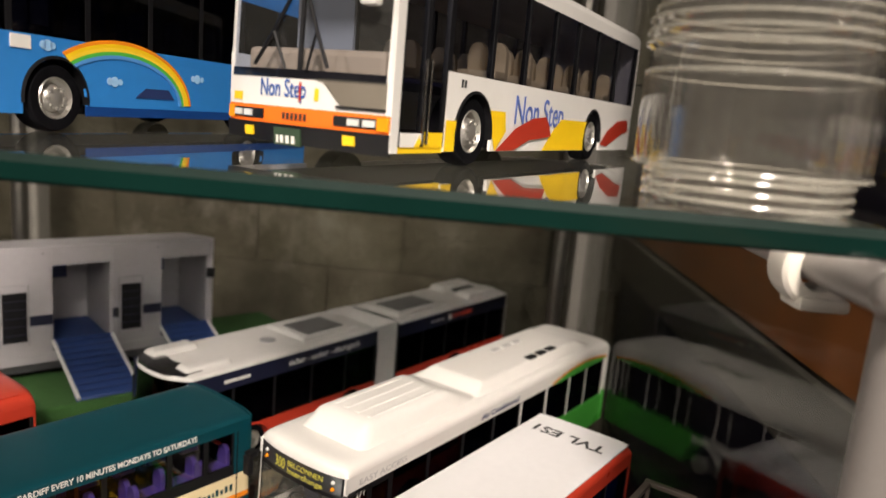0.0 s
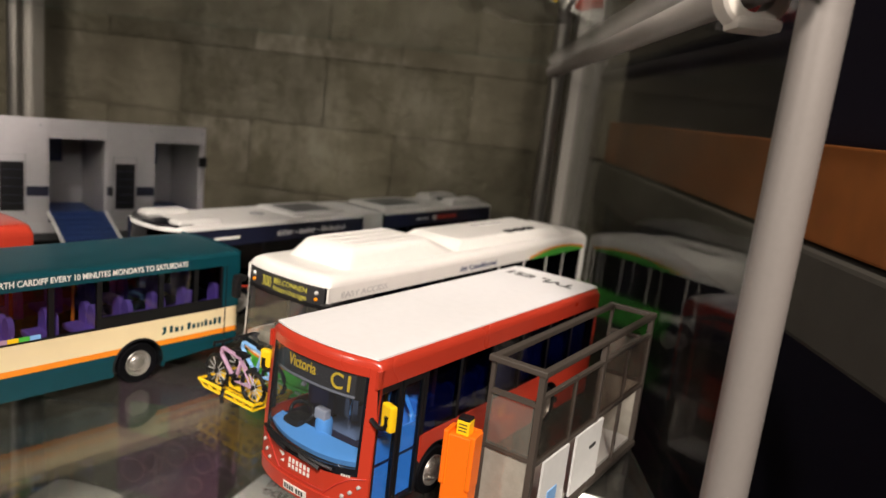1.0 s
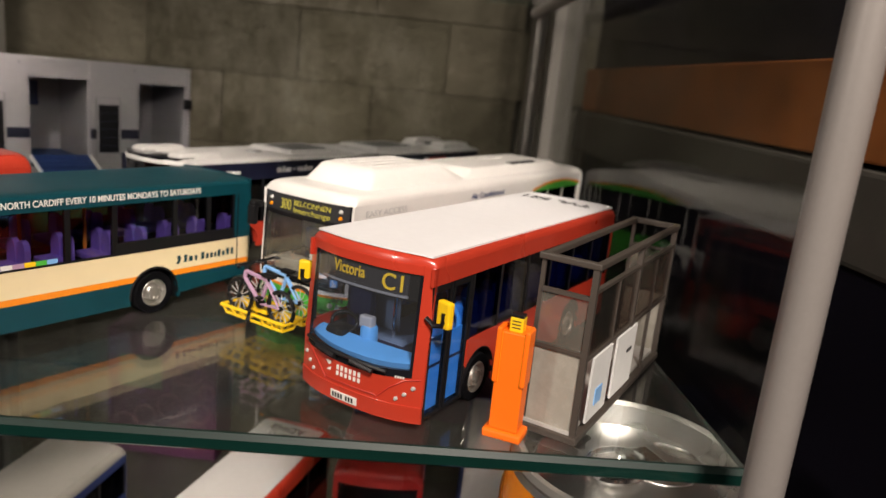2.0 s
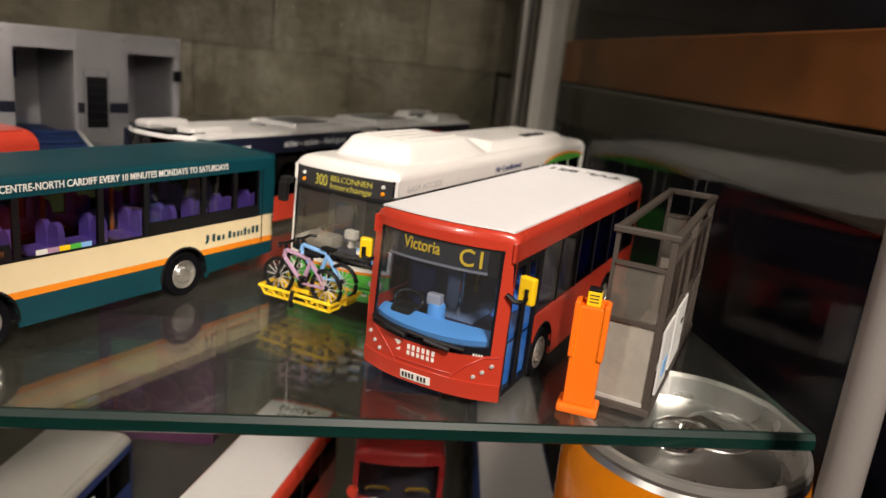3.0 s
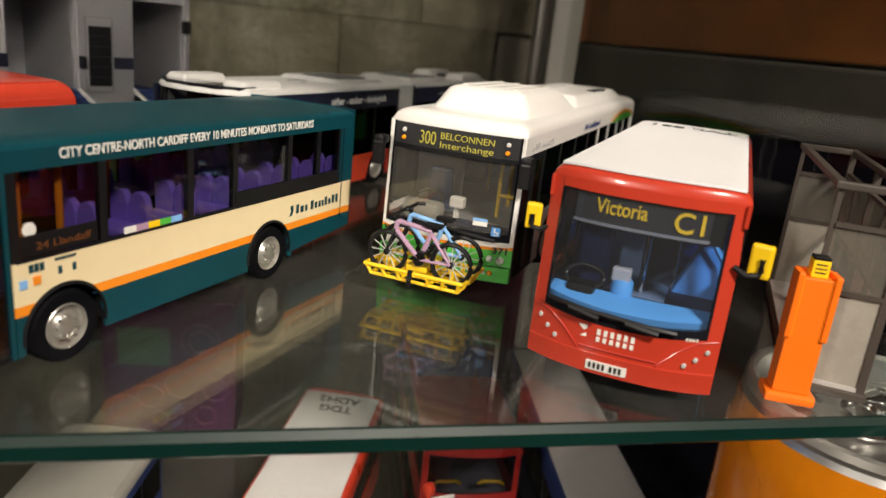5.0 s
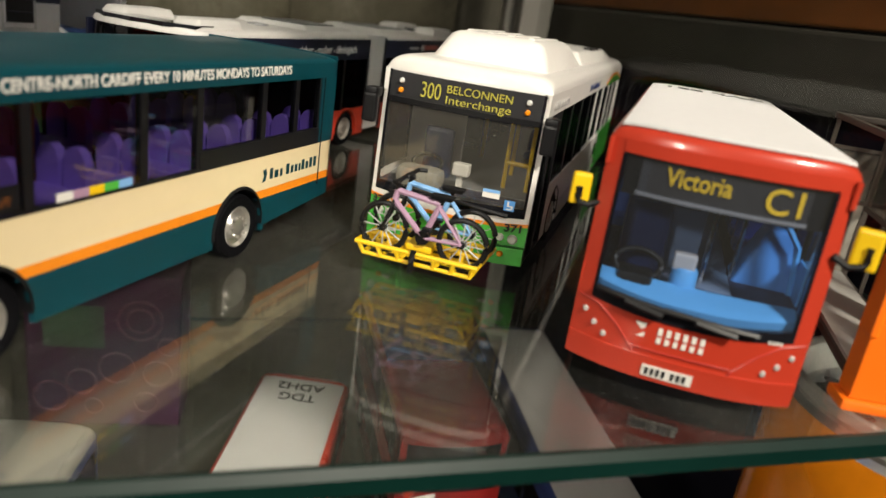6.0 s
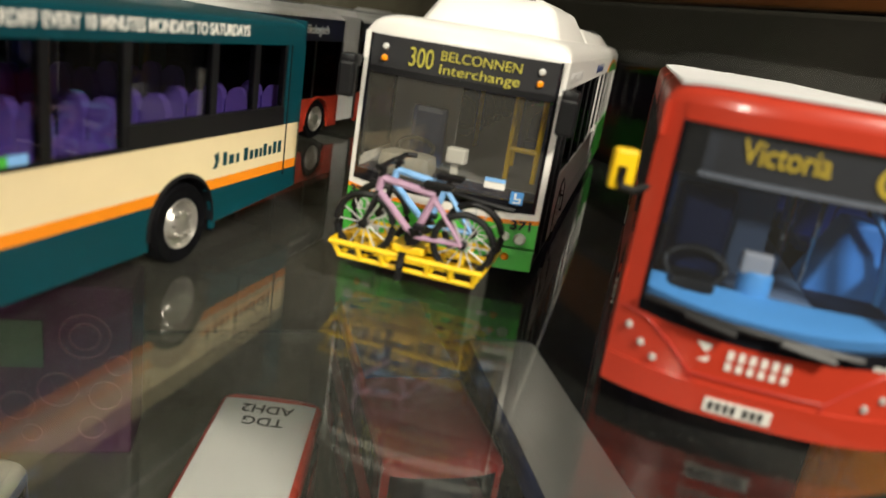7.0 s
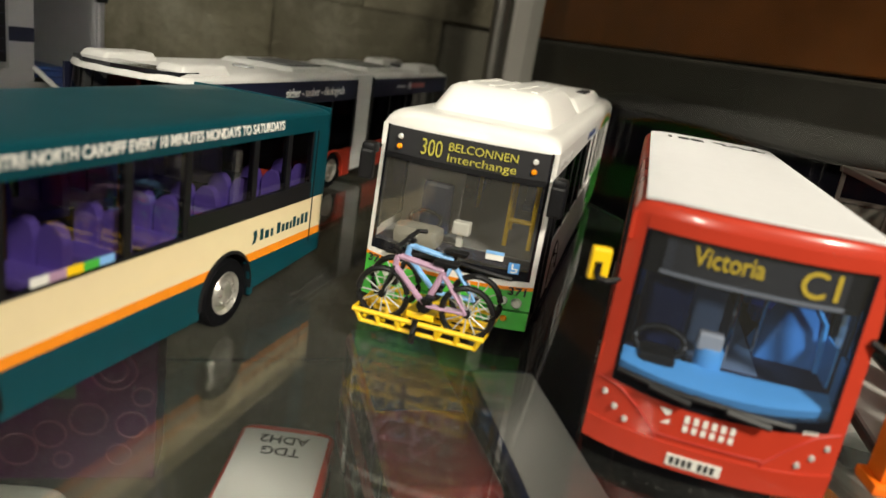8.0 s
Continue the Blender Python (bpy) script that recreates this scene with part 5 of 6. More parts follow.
def horse_transporter():
    th = thing("model_horse_transporter", pose(-0.0787, 0.3330, 1.0, 0, 0, 43.1), "white model horse trailer with two lowered blue ramps", "model trailer")
    D, Z0, Z1, X0 = 0.036, 0.0150, 0.0644, -0.175
    bays = ((-0.0655, -0.0430), (-0.0231, -0.0016))
    part("roof", prismed([(X0, 0.0, Z1 - 0.0014), (X0, 0.0, Z1), (X0, 0.004, Z1 - 0.0001), (X0, D, Z1 - 0.0042), (X0, D, Z1 - 0.0052), (X0, 0.004, Z1 - 0.0014)], Vector((-X0, 0, 0))), M_TRAIL, th)
    part("back_wall", boxed(X0, 0.0, D - 0.001, D, Z0, Z1 - 0.0054), M_TRAIL, th)
    part("end_wall", prismed([(-0.0012, 0.0, Z0), (-0.0012, D - 0.001, Z0), (-0.0012, D - 0.001, Z1 - 0.0054), (-0.0012, 0.004, Z1 - 0.0015), (-0.0012, 0.0, Z1 - 0.0015)], Vector((0.0012, 0, 0))), M_TRAIL, th)
    part("end_wall", prismed([(X0, 0.0, Z0), (X0, D - 0.001, Z0), (X0, D - 0.001, Z1 - 0.0054), (X0, 0.004, Z1 - 0.0015), (X0, 0.0, Z1 - 0.0015)], Vector((0.0012, 0, 0))), M_TRAIL, th)
    part("floor", boxed(X0, 0.0, 0.0012, D, Z0 - 0.001, Z0 + 0.0078), M_DGREY, th)
    part("skirt", boxed(X0, -0.0005, -0.0002, 0.0010, 0.0175, 0.0215), M_TRAIL, th)
    xs = [X0, *[x for p in bays for x in p], -0.0012]
    for a, c in zip(xs[::2], xs[1::2]):
        part("side_panel", boxed(a, c, 0.0, 0.0012, 0.0215, Z1 - 0.0012, bevel=0.0002), M_TRAIL, th)
        if c < -0.01:
            part("stripe", boxed(max(a, X0) if a < -0.1 else a, c, -0.0002, 0.0, 0.0330, 0.0370), M_DNAVY, th)
    for a, c in bays:
        part("bay_header", boxed(a, c, 0.0006, 0.0016, 0.0566, Z1 - 0.0012), M_TRAIL, th)
        for x in (a, c):
            part("partition", boxed(x - 0.0005, x + 0.0005, 0.0012, D - 0.001, 0.0230, Z1 - 0.0056), M_TRAIL, th)
        part("inner_window", boxed(a + 0.0008, a + 0.0135, D - 0.0014, D - 0.001, 0.0430, 0.0535), M_NAVY, th)
        part("bay_floor", boxed(a + 0.0005, c - 0.0005, 0.0, D - 0.001, 0.0230, 0.0240), M_RAMP, th)
        ramp = part("ramp", prismed([(a + 0.0002, 0.0006, 0.0252), (c - 0.0002, 0.0006, 0.0252), (c + 0.0024, -0.0290, 0.0108), (a + 0.0010, -0.0290, 0.0108)], Vector((0, 0.0005, 0.0009))), M_RAMP, th, "dark blue ribbed ramp with pale edges")
        for x in (a + 0.0001, c - 0.0001):
            part("ramp_edge", tubed([(x, 0.0004, 0.0258), (x + 0.0017, -0.0292, 0.0118)], 0.0008, 6), M_LGREY, ramp)
        for k in range(9):
            f = (k + 0.7) / 9.6
            part("ramp_rib", boxed(a + 0.001, c - 0.001, 0.0006 - 0.0296 * f - 0.0002, 0.0006 - 0.0296 * f + 0.0002, 0.0263 - 0.0144 * f, 0.0266 - 0.0144 * f), M_NAVY, ramp)
    for x0, x1 in ((-0.0408, -0.0310), (-0.0840, -0.0738), (-0.1280, -0.1180)):
        dr = part("door", boxed(x0, x1, -0.0005, 0.0, 0.0255, 0.0500, bevel=0.0002), M_TRAIL, th, "white side door with a dark grille window")
        for fx0, fx1, fz0, fz1 in ((x0, x0 + 0.0003, 0.0255, 0.0500), (x1 - 0.0003, x1, 0.0255, 0.0500), (x0, x1, 0.0497, 0.0500)):
            part("door_seam", boxed(fx0 - 0.0002, fx1 + 0.0001, -0.0006, -0.0003, fz0, fz1), M_GREY, dr)
        part("grille", boxed(x0 + 0.0010, x1 - 0.0008, -0.0009, -0.0005, 0.0272, 0.0470, bevel=0.0002), M_BLACK, dr)
        for k in range(5):
            part("grille_bar", boxed(x0 + 0.0014, x1 - 0.0012, -0.0012, -0.0009, 0.0300 + 0.0034 * k, 0.0303 + 0.0034 * k), M_DNAVY, dr)
        part("handle", boxed(x0 - 0.0012, x0 - 0.0002, -0.0012, 0.0, 0.0330, 0.0368), M_BLACK, dr)
    for x in (-0.0686, -0.0248, -0.0015):
        part("rivet", lathed([(0, 0.0004), (0.0005, 0.0002), (0.0005, 0)], 10, basis((x, 0, 0.0618), (1, 0, 0), (0, 0, 1))), M_GREY, th)
    part("end_catch", boxed(-0.0030, 0.0006, -0.0006, 0.0006, 0.0465, 0.0510), M_BLACK, th)
    for x in (-0.0335, -0.110, -0.150):
        wheel(th, x, 0.0035, 0.0075, -1, M_BLACK, 0.006).location = (0, 0, 0.0100)
    part("axle_box", boxed(X0 + 0.02, -0.02, 0.008, D - 0.004, 0.0090, Z0), M_BLACK, th)
    return th


horse_transporter()
grass = thing("grass_mat", pose(-0.0787, 0.3330, 1.0, 0, 0, 43.1), "dark green flocked grass mat under the trailer", "grass mat")
part("mat", boxed(-0.150, 0.050, -0.030, 0.050, 0.0, 0.0106, bevel=0.001), M_GRASS, grass)


def bus_shelter():
    L, D, H = 0.0660, 0.0124, 0.0376
    th = thing("model_bus_shelter", pose(0.0604, 0.1343, 1.0, 0, 0, 56.8), "brown plastic model bus shelter with cloudy panes", "model shelter")
    part("base", boxed(-0.0006, L + 0.0003, -0.0004, D + 0.0008, 0, 0.0016, bevel=0.0003), M_SHELTER, th)
    part("paving", boxed(0.0001, L - 0.001, 0.0013, D + 0.0002, 0.0016, 0.0024), M_CONC, th, "pale grey floor slab")
    p = 0.0013
    for x in (0.0, L * 0.5 - p / 2, L - p):
        part("post", boxed(x, x + p, 0.0, p, 0.0016, H), M_SHELTER, th)
    for x in (0.0, L - p):
        part("post", boxed(x + 0.0004, x + p - 0.0003, D - p * 0.7, D, 0.0016, H), M_SHELTER, th)
        part("end_rail", boxed(x, x + p, p, D - p * 0.7, 0.0190, 0.0199), M_SHELTER, th)
        part("end_rail", boxed(x, x + p, p, D - p * 0.7, 0.0310, 0.0318), M_SHELTER, th)
        part("end_pane", boxed(x + 0.0004, x + 0.0008, p, D - p * 0.7, 0.0021, 0.0190), M_SHELTW, th, "whitish cloudy pane")
        part("end_pane", boxed(x + 0.0004, x + 0.0008, p, D - p * 0.7, 0.0199, 0.0310), M_SHELTE, th, "cloudy clear pane")
        part("roof_beam", boxed(x - 0.0002, x + p + 0.0002, -0.0004, D + 0.0006, H, H + 0.0014, bevel=0.0003), M_SHELTER, th)
    for y in (-0.0004, D - 0.0012):
        part("roof_beam", boxed(p, L - p, y, y + 0.0016, H, H + 0.0013, bevel=0.0003), M_SHELTER, th)
    part("long_rail", boxed(p, L - p, 0.0001, 0.0011, 0.0180, 0.0189), M_SHELTER, th)
    part("long_rail", boxed(p, L - p, 0.0001, 0.0011, 0.0325, 0.0333), M_SHELTER, th)
    for x in (L * 0.27, L * 0.76):
        part("mullion", boxed(x - 0.0003, x + 0.0003, 0.0002, 0.0010, 0.0016, 0.0333), M_SHELTER, th)
    part("long_pane", boxed(p, L - p, 0.0004, 0.0008, 0.0189, 0.0325), M_SHELTG, th, "cloudy clear pane")
    part("poster", boxed(0.0050, 0.0175, -0.0003, 0.0002, 0.0030, 0.0178), M_PAPER, th, "pale notice panel")
    part("poster_mark", boxed(0.0085, 0.0130, -0.0005, -0.0003, 0.0060, 0.0098), M_SKY, th)
    part("poster", boxed(0.0215, 0.0370, -0.0003, 0.0002, 0.0030, 0.0178), M_PAPER, th, "pale notice panel")
    part("poster_mark", boxed(0.0300, 0.0335, -0.0005, -0.0003, 0.0120, 0.0128), M_INK, th)
    return th


bus_shelter()


def ticket_post():
    th = thing("model_ticket_post", pose(0.0462, 0.1368, 1.0, 0, 0, -25), "orange plastic model ticket machine post with a yellow top", "model post")
    part("foot", boxed(-0.0042, 0.0042, -0.0031, 0.0031, 0, 0.0019, bevel=0.0006), M_BIN, th)
    part("column", boxed(-0.0031, 0.0031, -0.0022, 0.0022, 0.0019, 0.0232, bevel=0.0003), M_BIN, th)
    for s in (-1, 1):
        part("cheek", boxed(s * 0.0024, s * 0.0035, -0.0027, 0.0016, 0.0122, 0.0240, bevel=0.0003), M_BIN, th)
        part("groove", boxed(s * 0.0023 - 0.00008, s * 0.0023 + 0.00008, -0.00235, -0.0022, 0.0122, 0.0232), M_ORANGE, th)
    part("back_plate", boxed(-0.0030, 0.0030, 0.0014, 0.0022, 0.0230, 0.0240, bevel=0.0002), M_BIN, th)
    part("cap", boxed(-0.0014, 0.0014, -0.0014, 0.0012, 0.0232, 0.0262, bevel=0.0002), M_YELLOW, th, "yellow machine head with dark lines")
    part("cap_top", boxed(-0.0013, 0.0013, -0.0013, 0.0011, 0.0262, 0.0268, bevel=0.0001), M_BLACK, th)
    for k in range(3):
        part("cap_line", boxed(-0.0009, 0.0009, -0.00148, -0.0014, 0.0240 + 0.0007 * k, 0.0242 + 0.0007 * k), M_INK, th)
    return th


ticket_post()

# ---------- lower shelf ----------
ZL = 0.883


def drink_can():
    th = thing("drink_can", pose(0.0762, 0.1442, ZL), "orange aluminium drink can with a silver lid and ring pull", "drink can")
    R, r, t = 0.0276, 0.0248, 0.1100
    part("can_body", lathed([(0, 0.004), (0.020, 0.001), (0.0235, 0), (0.0250, 0.002), (R, 0.011), (R, t - 0.0120), (R - 0.0006, t - 0.0090), (r + 0.0014, t - 0.0040)], 72), M_CAN, th, smooth=True)
    part("shoulder", lathed([(r + 0.0014, t - 0.0040), (r + 0.0006, t - 0.0028)], 72), M_ALU, th, smooth=True)
    part("rim", lathed([(r + 0.0006, t - 0.0028), (r + 0.0012, t - 0.0016), (r + 0.0008, t - 0.0002), (r - 0.0002, t + 0.0001), (r - 0.0010, t - 0.0008)], 72), M_RIM, th, "dull silver rim", smooth=True)
    part("lid", lathed([(r - 0.0010, t - 0.0008), (r - 0.0022, t - 0.0062), (r - 0.0036, t - 0.0066), (r - 0.0046, t - 0.0046), (0.010, t - 0.0044), (0, t - 0.0044)], 72), M_ALU, th, "silver lid", smooth=True)
    tab = [(0.0065 * math.cos(a) - 0.003, 0.0048 * math.sin(a), t - 0.0030) for a in [0.2618 * k for k in range(24)]]
    m = pose(0, 0, 0, 0, 0, 20)
    part("ring_pull", tubed([m @ Vector(p) for p in tab], 0.0009, 8, True), M_CHROME, th, smooth=True)
    part("tab_plate", boxed(-0.001, 0.008, -0.0040, 0.0040, t - 0.0036, t - 0.0026, bevel=0.0004, m=m), M_CHROME, th)
    part("rivet", lathed([(0, 0.0012), (0.0018, 0.0008), (0.0022, 0)], 16, Matrix.Translation((0, 0, t - 0.0030))), M_CHROME, th, smooth=True)
    part("mouth_score", tubed([(m @ Vector((0.0105 + 0.0085 * math.cos(a), 0.0075 * math.sin(a), t - 0.0044))) for a in [0.2618 * k for k in range(24)]], 0.0003, 6, True), M_ALU, th, smooth=True)
    return th


drink_can()

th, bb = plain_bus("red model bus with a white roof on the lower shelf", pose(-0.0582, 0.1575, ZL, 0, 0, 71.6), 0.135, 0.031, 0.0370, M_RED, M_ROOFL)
lettering("TDG", 0.0058, basis((0.1205, -0.0060, 0.03722), (0, 1, 0), (-1, 0, 0)), M_INK, th, 0.0120, 0.00008, name="roof_lettering")
lettering("ADH2", 0.0058, basis((0.1270, -0.0078, 0.03722), (0, 1, 0), (-1, 0, 0)), M_INK, th, 0.0156, 0.00008, name="roof_lettering")
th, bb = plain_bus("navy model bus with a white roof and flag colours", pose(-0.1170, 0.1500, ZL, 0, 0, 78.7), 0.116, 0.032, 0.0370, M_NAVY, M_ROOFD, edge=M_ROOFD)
random.seed(5)
for k in range(26):
    x, z = 0.055 + 0.035 * random.random(), 0.006 + 0.024 * random.random()
    part("side_print", boxed(x, x + 0.003 + 0.004 * random.random(), -0.0163, -0.01605 - 0.00002 * k / 26, z, z + 0.002 + 0.003 * random.random(), m=None), random.choice((M_DKRED, M_WINK, M_DKRED, M_NAVY)), th)
plain_bus("dark blue model bus with a pale grey roof", pose(0.0555, 0.170, ZL, 0, 0, 82), 0.155, 0.030, 0.0372, M_NAVY, M_LGREY)


def double_decker():
    W, L, H = 0.0325, 0.105, 0.0500
    h = W / 2
    th = thing("model_double_decker", pose(0.0205, 0.2280, ZL, 0, 0, 86), "dark red model double-decker bus on the lower shelf", "model bus")
    b = Bus(th, L, W, H, H - 0.0035, 0.0024, 0.02)
    b.under()
    b.roof(M_DDRED)
    for z0, z1, mt in ((0.003, 0.0100, M_DDRED), (0.0220, 0.0310, M_DDRED), (0.0445, 0.0466, M_DDRED)):
        b.front("front_panel", -h, h, z0, z1, mt)
        for side in (-1, 1):
            b.band("side_panel", 0.0024, L - 0.0015, z0, z1, mt, side, (0.026, 0.078) if z0 < 0.01 else ())
    for z0, z1 in ((0.0100, 0.0220), (0.0310, 0.0445)):
        b.front("windscreen", -h * 0.88, h * 0.88, z0, z1, M_WINDOW, thick=0.0003)
        for side in (-1, 1):
            b.front("windscreen_pillar", side * h * 0.88, side * h, z0, z1, M_DDRED, nu=3)
            b.windows([0.004 + (L - 0.007) * k / 7 for k in range(8)], z0, z1, M_DARKW, side)
        for y in (-0.0072, 0.0072):
            part("seat_rail", tubed([(0.0035, y - 0.0042, z0 + 0.0018), (0.0035, y - 0.003, z0 + 0.0028), (0.0035, y + 0.003, z0 + 0.0028), (0.0035, y + 0.0042, z0 + 0.0018)], 0.0006, 6), M_YELLOW, th)
    b.front("display", -0.0080, 0.0080, 0.0235, 0.0275, M_BLACK, 0.0002)
    part("upper_floor", boxed(0.004, L - 0.002, -h + 0.001, h - 0.001, 0.0250, 0.0258), M_GREY, th)
    b.rear("rear_panel", -h, h, 0.0035, H - 0.0035, M_DDRED)
    part("roof_panel", boxed(0.042, L - 0.002, -h * 0.93, h * 0.93, H - 0.0006, H + 0.0003, bevel=0.0003), M_RAMP, th, "blue rear part of the roof")
    for side in (-1, 1):
        for x in (0.026, 0.078):
            wheel(th, x, side * (h - 0.0003), 0.0060, side)
    return th


double_decker()

flag = thing("model_stop_flag", pose(0.0042, 0.2195, ZL, 0, 0, 10), "white model bus stop flag with a red ring", "model bus stop")
part("post", tubed([(0, 0, 0), (0, 0, 0.0385)], 0.0009, 10), M_RED, flag, smooth=True)
part("finial", lathed([(0, 0.0425), (0.0016, 0.0418), (0.0021, 0.0403), (0.0016, 0.0388), (0, 0.0382)], 16), M_RED, flag, smooth=True)
part("panel", boxed(0.0010, 0.0088, -0.0004, 0.0004, 0.0270, 0.0368, bevel=0.0002), M_PAPER, flag, "white flag panel")
part("ring", tubed([(0.0049 + 0.0020 * math.cos(a), -0.0006, 0.0330 + 0.0020 * math.sin(a)) for a in [0.3142 * k for k in range(20)]], 0.0004, 6, True), M_RED, flag)
part("bar", boxed(0.0020, 0.0078, -0.0011, -0.0005, 0.0325, 0.0335), M_RED, flag)
part("timetable", boxed(-0.0030, -0.0008, -0.0006, 0.0006, 0.0270, 0.0300), M_YELLOW, flag)

M_LABEL = mat("dull_green_print", (0.03, 0.06, 0.03), 0.5)
M_ROSE = mat("dull_rose_print", (0.075, 0.018, 0.036), 0.5)
M_PLUM = mat("plum_print", (0.032, 0.004, 0.024), 0.4, grain=0.1)
M_MAROON = mat("maroon_print", (0.060, 0.008, 0.022), 0.4, grain=0.1)


def gift_carton(m, label, body, w, hh, rings, green=False):
    th = thing("gift_carton", m, label, "carton", "printed cartons")
    part("carton_body", boxed(-w, w, -0.010, 0.012, 0.0, hh, bevel=0.0008), body, th)
    part("lid_flap", boxed(-w + 0.0006, w - 0.0006, -0.0103, -0.0101, hh - 0.008, hh - 0.0006), body, th)
    if green:
        part("label", boxed(-0.020, 0.000, -0.0104, -0.0101, 0.032, 0.048), M_LABEL, th)
    for cx, cz, rr in rings:
        part("ring_print", tubed([(cx + rr * math.cos(a), -0.0101, cz + rr * math.sin(a)) for a in [0.2618 * k for k in range(24)]], 0.0004, 6, True), M_ROSE, th)
    return th


gift_carton(pose(-0.083, 0.325, ZL, 0, 0, -6), "dark purple printed carton with pale rings and a green label", M_PLUM, 0.026, 0.060, ((0.012, 0.043, 0.0075), (0.012, 0.043, 0.0045), (0.004, 0.024, 0.006), (0.018, 0.022, 0.005), (0.014, 0.010, 0.004), (-0.008, 0.018, 0.005), (-0.018, 0.012, 0.006), (0.0215, 0.033, 0.0035), (-0.004, 0.008, 0.003)), True)
gift_carton(pose(0.060, 0.375, ZL, 0, 0, -10), "maroon printed carton with a rose ring", M_MAROON, 0.021, 0.070, ((-0.004, 0.050, 0.008), (-0.004, 0.050, 0.005)))

# ---------- upper shelf ----------
def low_floor_bus():
    W = 0.0330
    h = W / 2
    th = thing("model_bus", pose(0.0034, 0.1362, ZU, 0, 0, 63.0), "white, orange and red model bus with yellow panels", "model bus")
    b = Bus(th, 0.1415, W, 0.0386, 0.0360, 0.0020, 0.04)
    arch = (0.0300, 0.1015)
    b.under()
    b.roof(M_WHITE)
    b.front("bumper", -h, h, lambda y: 0.0027 + 0.02 * (y - h), 0.0054, M_BLACK, 0.0004)
    b.front("front_panel", -h, h, 0.0054, 0.0082, M_BIN, label="orange band across the front")
    b.front("front_panel", -h, h, 0.0082, 0.0130, M_WHITE)
    b.front("windscreen_seal", -h * 0.94, h * 0.94, 0.0128, 0.0141, M_BLACKG, 0.0002)
    b.front("windscreen", -h * 0.94, h * 0.94, 0.0140, 0.0336, M_SCREEN, thick=0.0003)
    b.front("header", -h, h, 0.0336, 0.0362, M_WHITE)
    b.front("windscreen_divider", -0.0003, 0.0003, 0.0140, 0.0336, M_BLACK, 0.0002, nu=1)
    b.front("corner_window", -h * 0.95, -0.0040, lambda y: 0.0090 + 0.0036 * min(1.0, max(0.0, (y + 0.0085) / 0.0035)), 0.0130, M_FROSTG, 0.0003, nu=16)
    b.front("corner_window_seal", -h * 0.95, -0.0076, 0.0087, 0.0091, M_BLACK, 0.0004, nu=8, nv=1)
    for side in (-1, 1):
        b.front("windscreen_pillar", side * h * 0.94, side * h, 0.0130, 0.0336, M_WHITE, nu=3)
        b.front("lamp_recess", side * 0.0072, side * 0.0148, 0.0060, 0.0076, M_BLACK, 0.0002, nu=4, nv=1)
        for y in (0.0098, 0.0124):
            b.front("headlamp", side * y, side * (y + 0.0019), 0.0063, 0.0073, M_LAMP, 0.0005, nu=2, nv=1)
        b.front("fog_lamp", side * 0.0092, side * 0.0112, 0.0032, 0.0047, M_YELLOW, 0.0007, nu=2, nv=1)
        b.front("indicator", side * 0.0146, side * 0.0163, 0.0058, 0.0078, M_AMBER, 0.0004, nu=2, nv=1)
    lettering("Non Step", 0.0040, FRONT(b, 0.0079, 0.0098, 0.0002), M_DBLUE, th, 0.0096, 0.00001, name="front_lettering", bus=b)
    b.front("front_mark", -0.0042, -0.0034, 0.0095, 0.0114, M_YELLOW, 0.0002, nu=1, nv=1, thick=0.0001)
    b.front("front_mark", 0.0126, 0.0150, 0.0088, 0.0101, M_YELLOW, 0.0002, nu=1, nv=1, thick=0.0001)
    b.front("red_stroke", -0.0008, -0.0004, 0.0092, 0.0122, M_RED, 0.0003, nu=1, nv=1, thick=0.0001)
    stroke_bars([0.0007] * 6, 0.0011, FRONT(b, 0.0030, 0.0062, 0.0002), M_INK, th, "operator_bar", 0.25, bus=b)
    b.front("number_plate", -0.0012, 0.0042, 0.0021, 0.0049, M_LABEL, 0.0008, nu=1, nv=1)
    stroke_bars([0.0006, 0.0009, 0.0009, 0.0009], 0.0013, FRONT(b, 0.0036, 0.0024, 0.0010), M_WINK, th, "plate_bar", 0.3, bus=b)
    for y in (0.0090, -0.0060):
        part("wiper", tubed([(b.fx(y, 0.014) - 0.0008, y, 0.0146), (b.fx(y, 0.019) - 0.0008, y * 0.62, 0.0195), (b.fx(y, 0.026) - 0.0008, y * 0.15, 0.0265)], 0.00032, 6), M_BLACK, th)
        part("wiper_arm", tubed([(b.fx(y, 0.014) - 0.0006, y * 0.3, 0.0140), (b.fx(y, 0.019) - 0.0009, y * 0.58, 0.0198)], 0.00025, 6), M_BLACK, th)
    part("dashboard", boxed(0.0034, 0.0085, -0.0140, 0.0140, 0.0132, 0.0178, bevel=0.001), M_TAN, th)
    part("driver_screen", boxed(0.0150, 0.0156, 0.0010, 0.0135, 0.0142, 0.0290), M_GREY, th)
    for side in (-1, 1):
        x0 = 0.0188 if side < 0 else 0.0020
        b.band("cant_rail", 0.0020, 0.1400, 0.0336, 0.0362, M_WHITE, side)
        b.band("side_panel", x0, 0.1400, 0.0028, 0.0164, M_WHITE, side, arch, ra=0.0077)
        b.windows([0.0192, 0.036, 0.052, 0.068, 0.084, 0.100, 0.118, 0.1385], 0.0164, 0.0336, M_WINDOW, side)
        for x in arch:
            wheel(th, x, side * (h - 0.0006), 0.0064, side)
            wheel_arch(th, x, side * h, 0.0058, side, r=0.0075, material=M_BLACK)
    b.band("door_pillar", 0.0020, 0.0042, 0.0026, 0.0338, M_WHITE, -1, proud=0.0001)
    m = SIDE(0.0, 0.0, W, 0.0002)

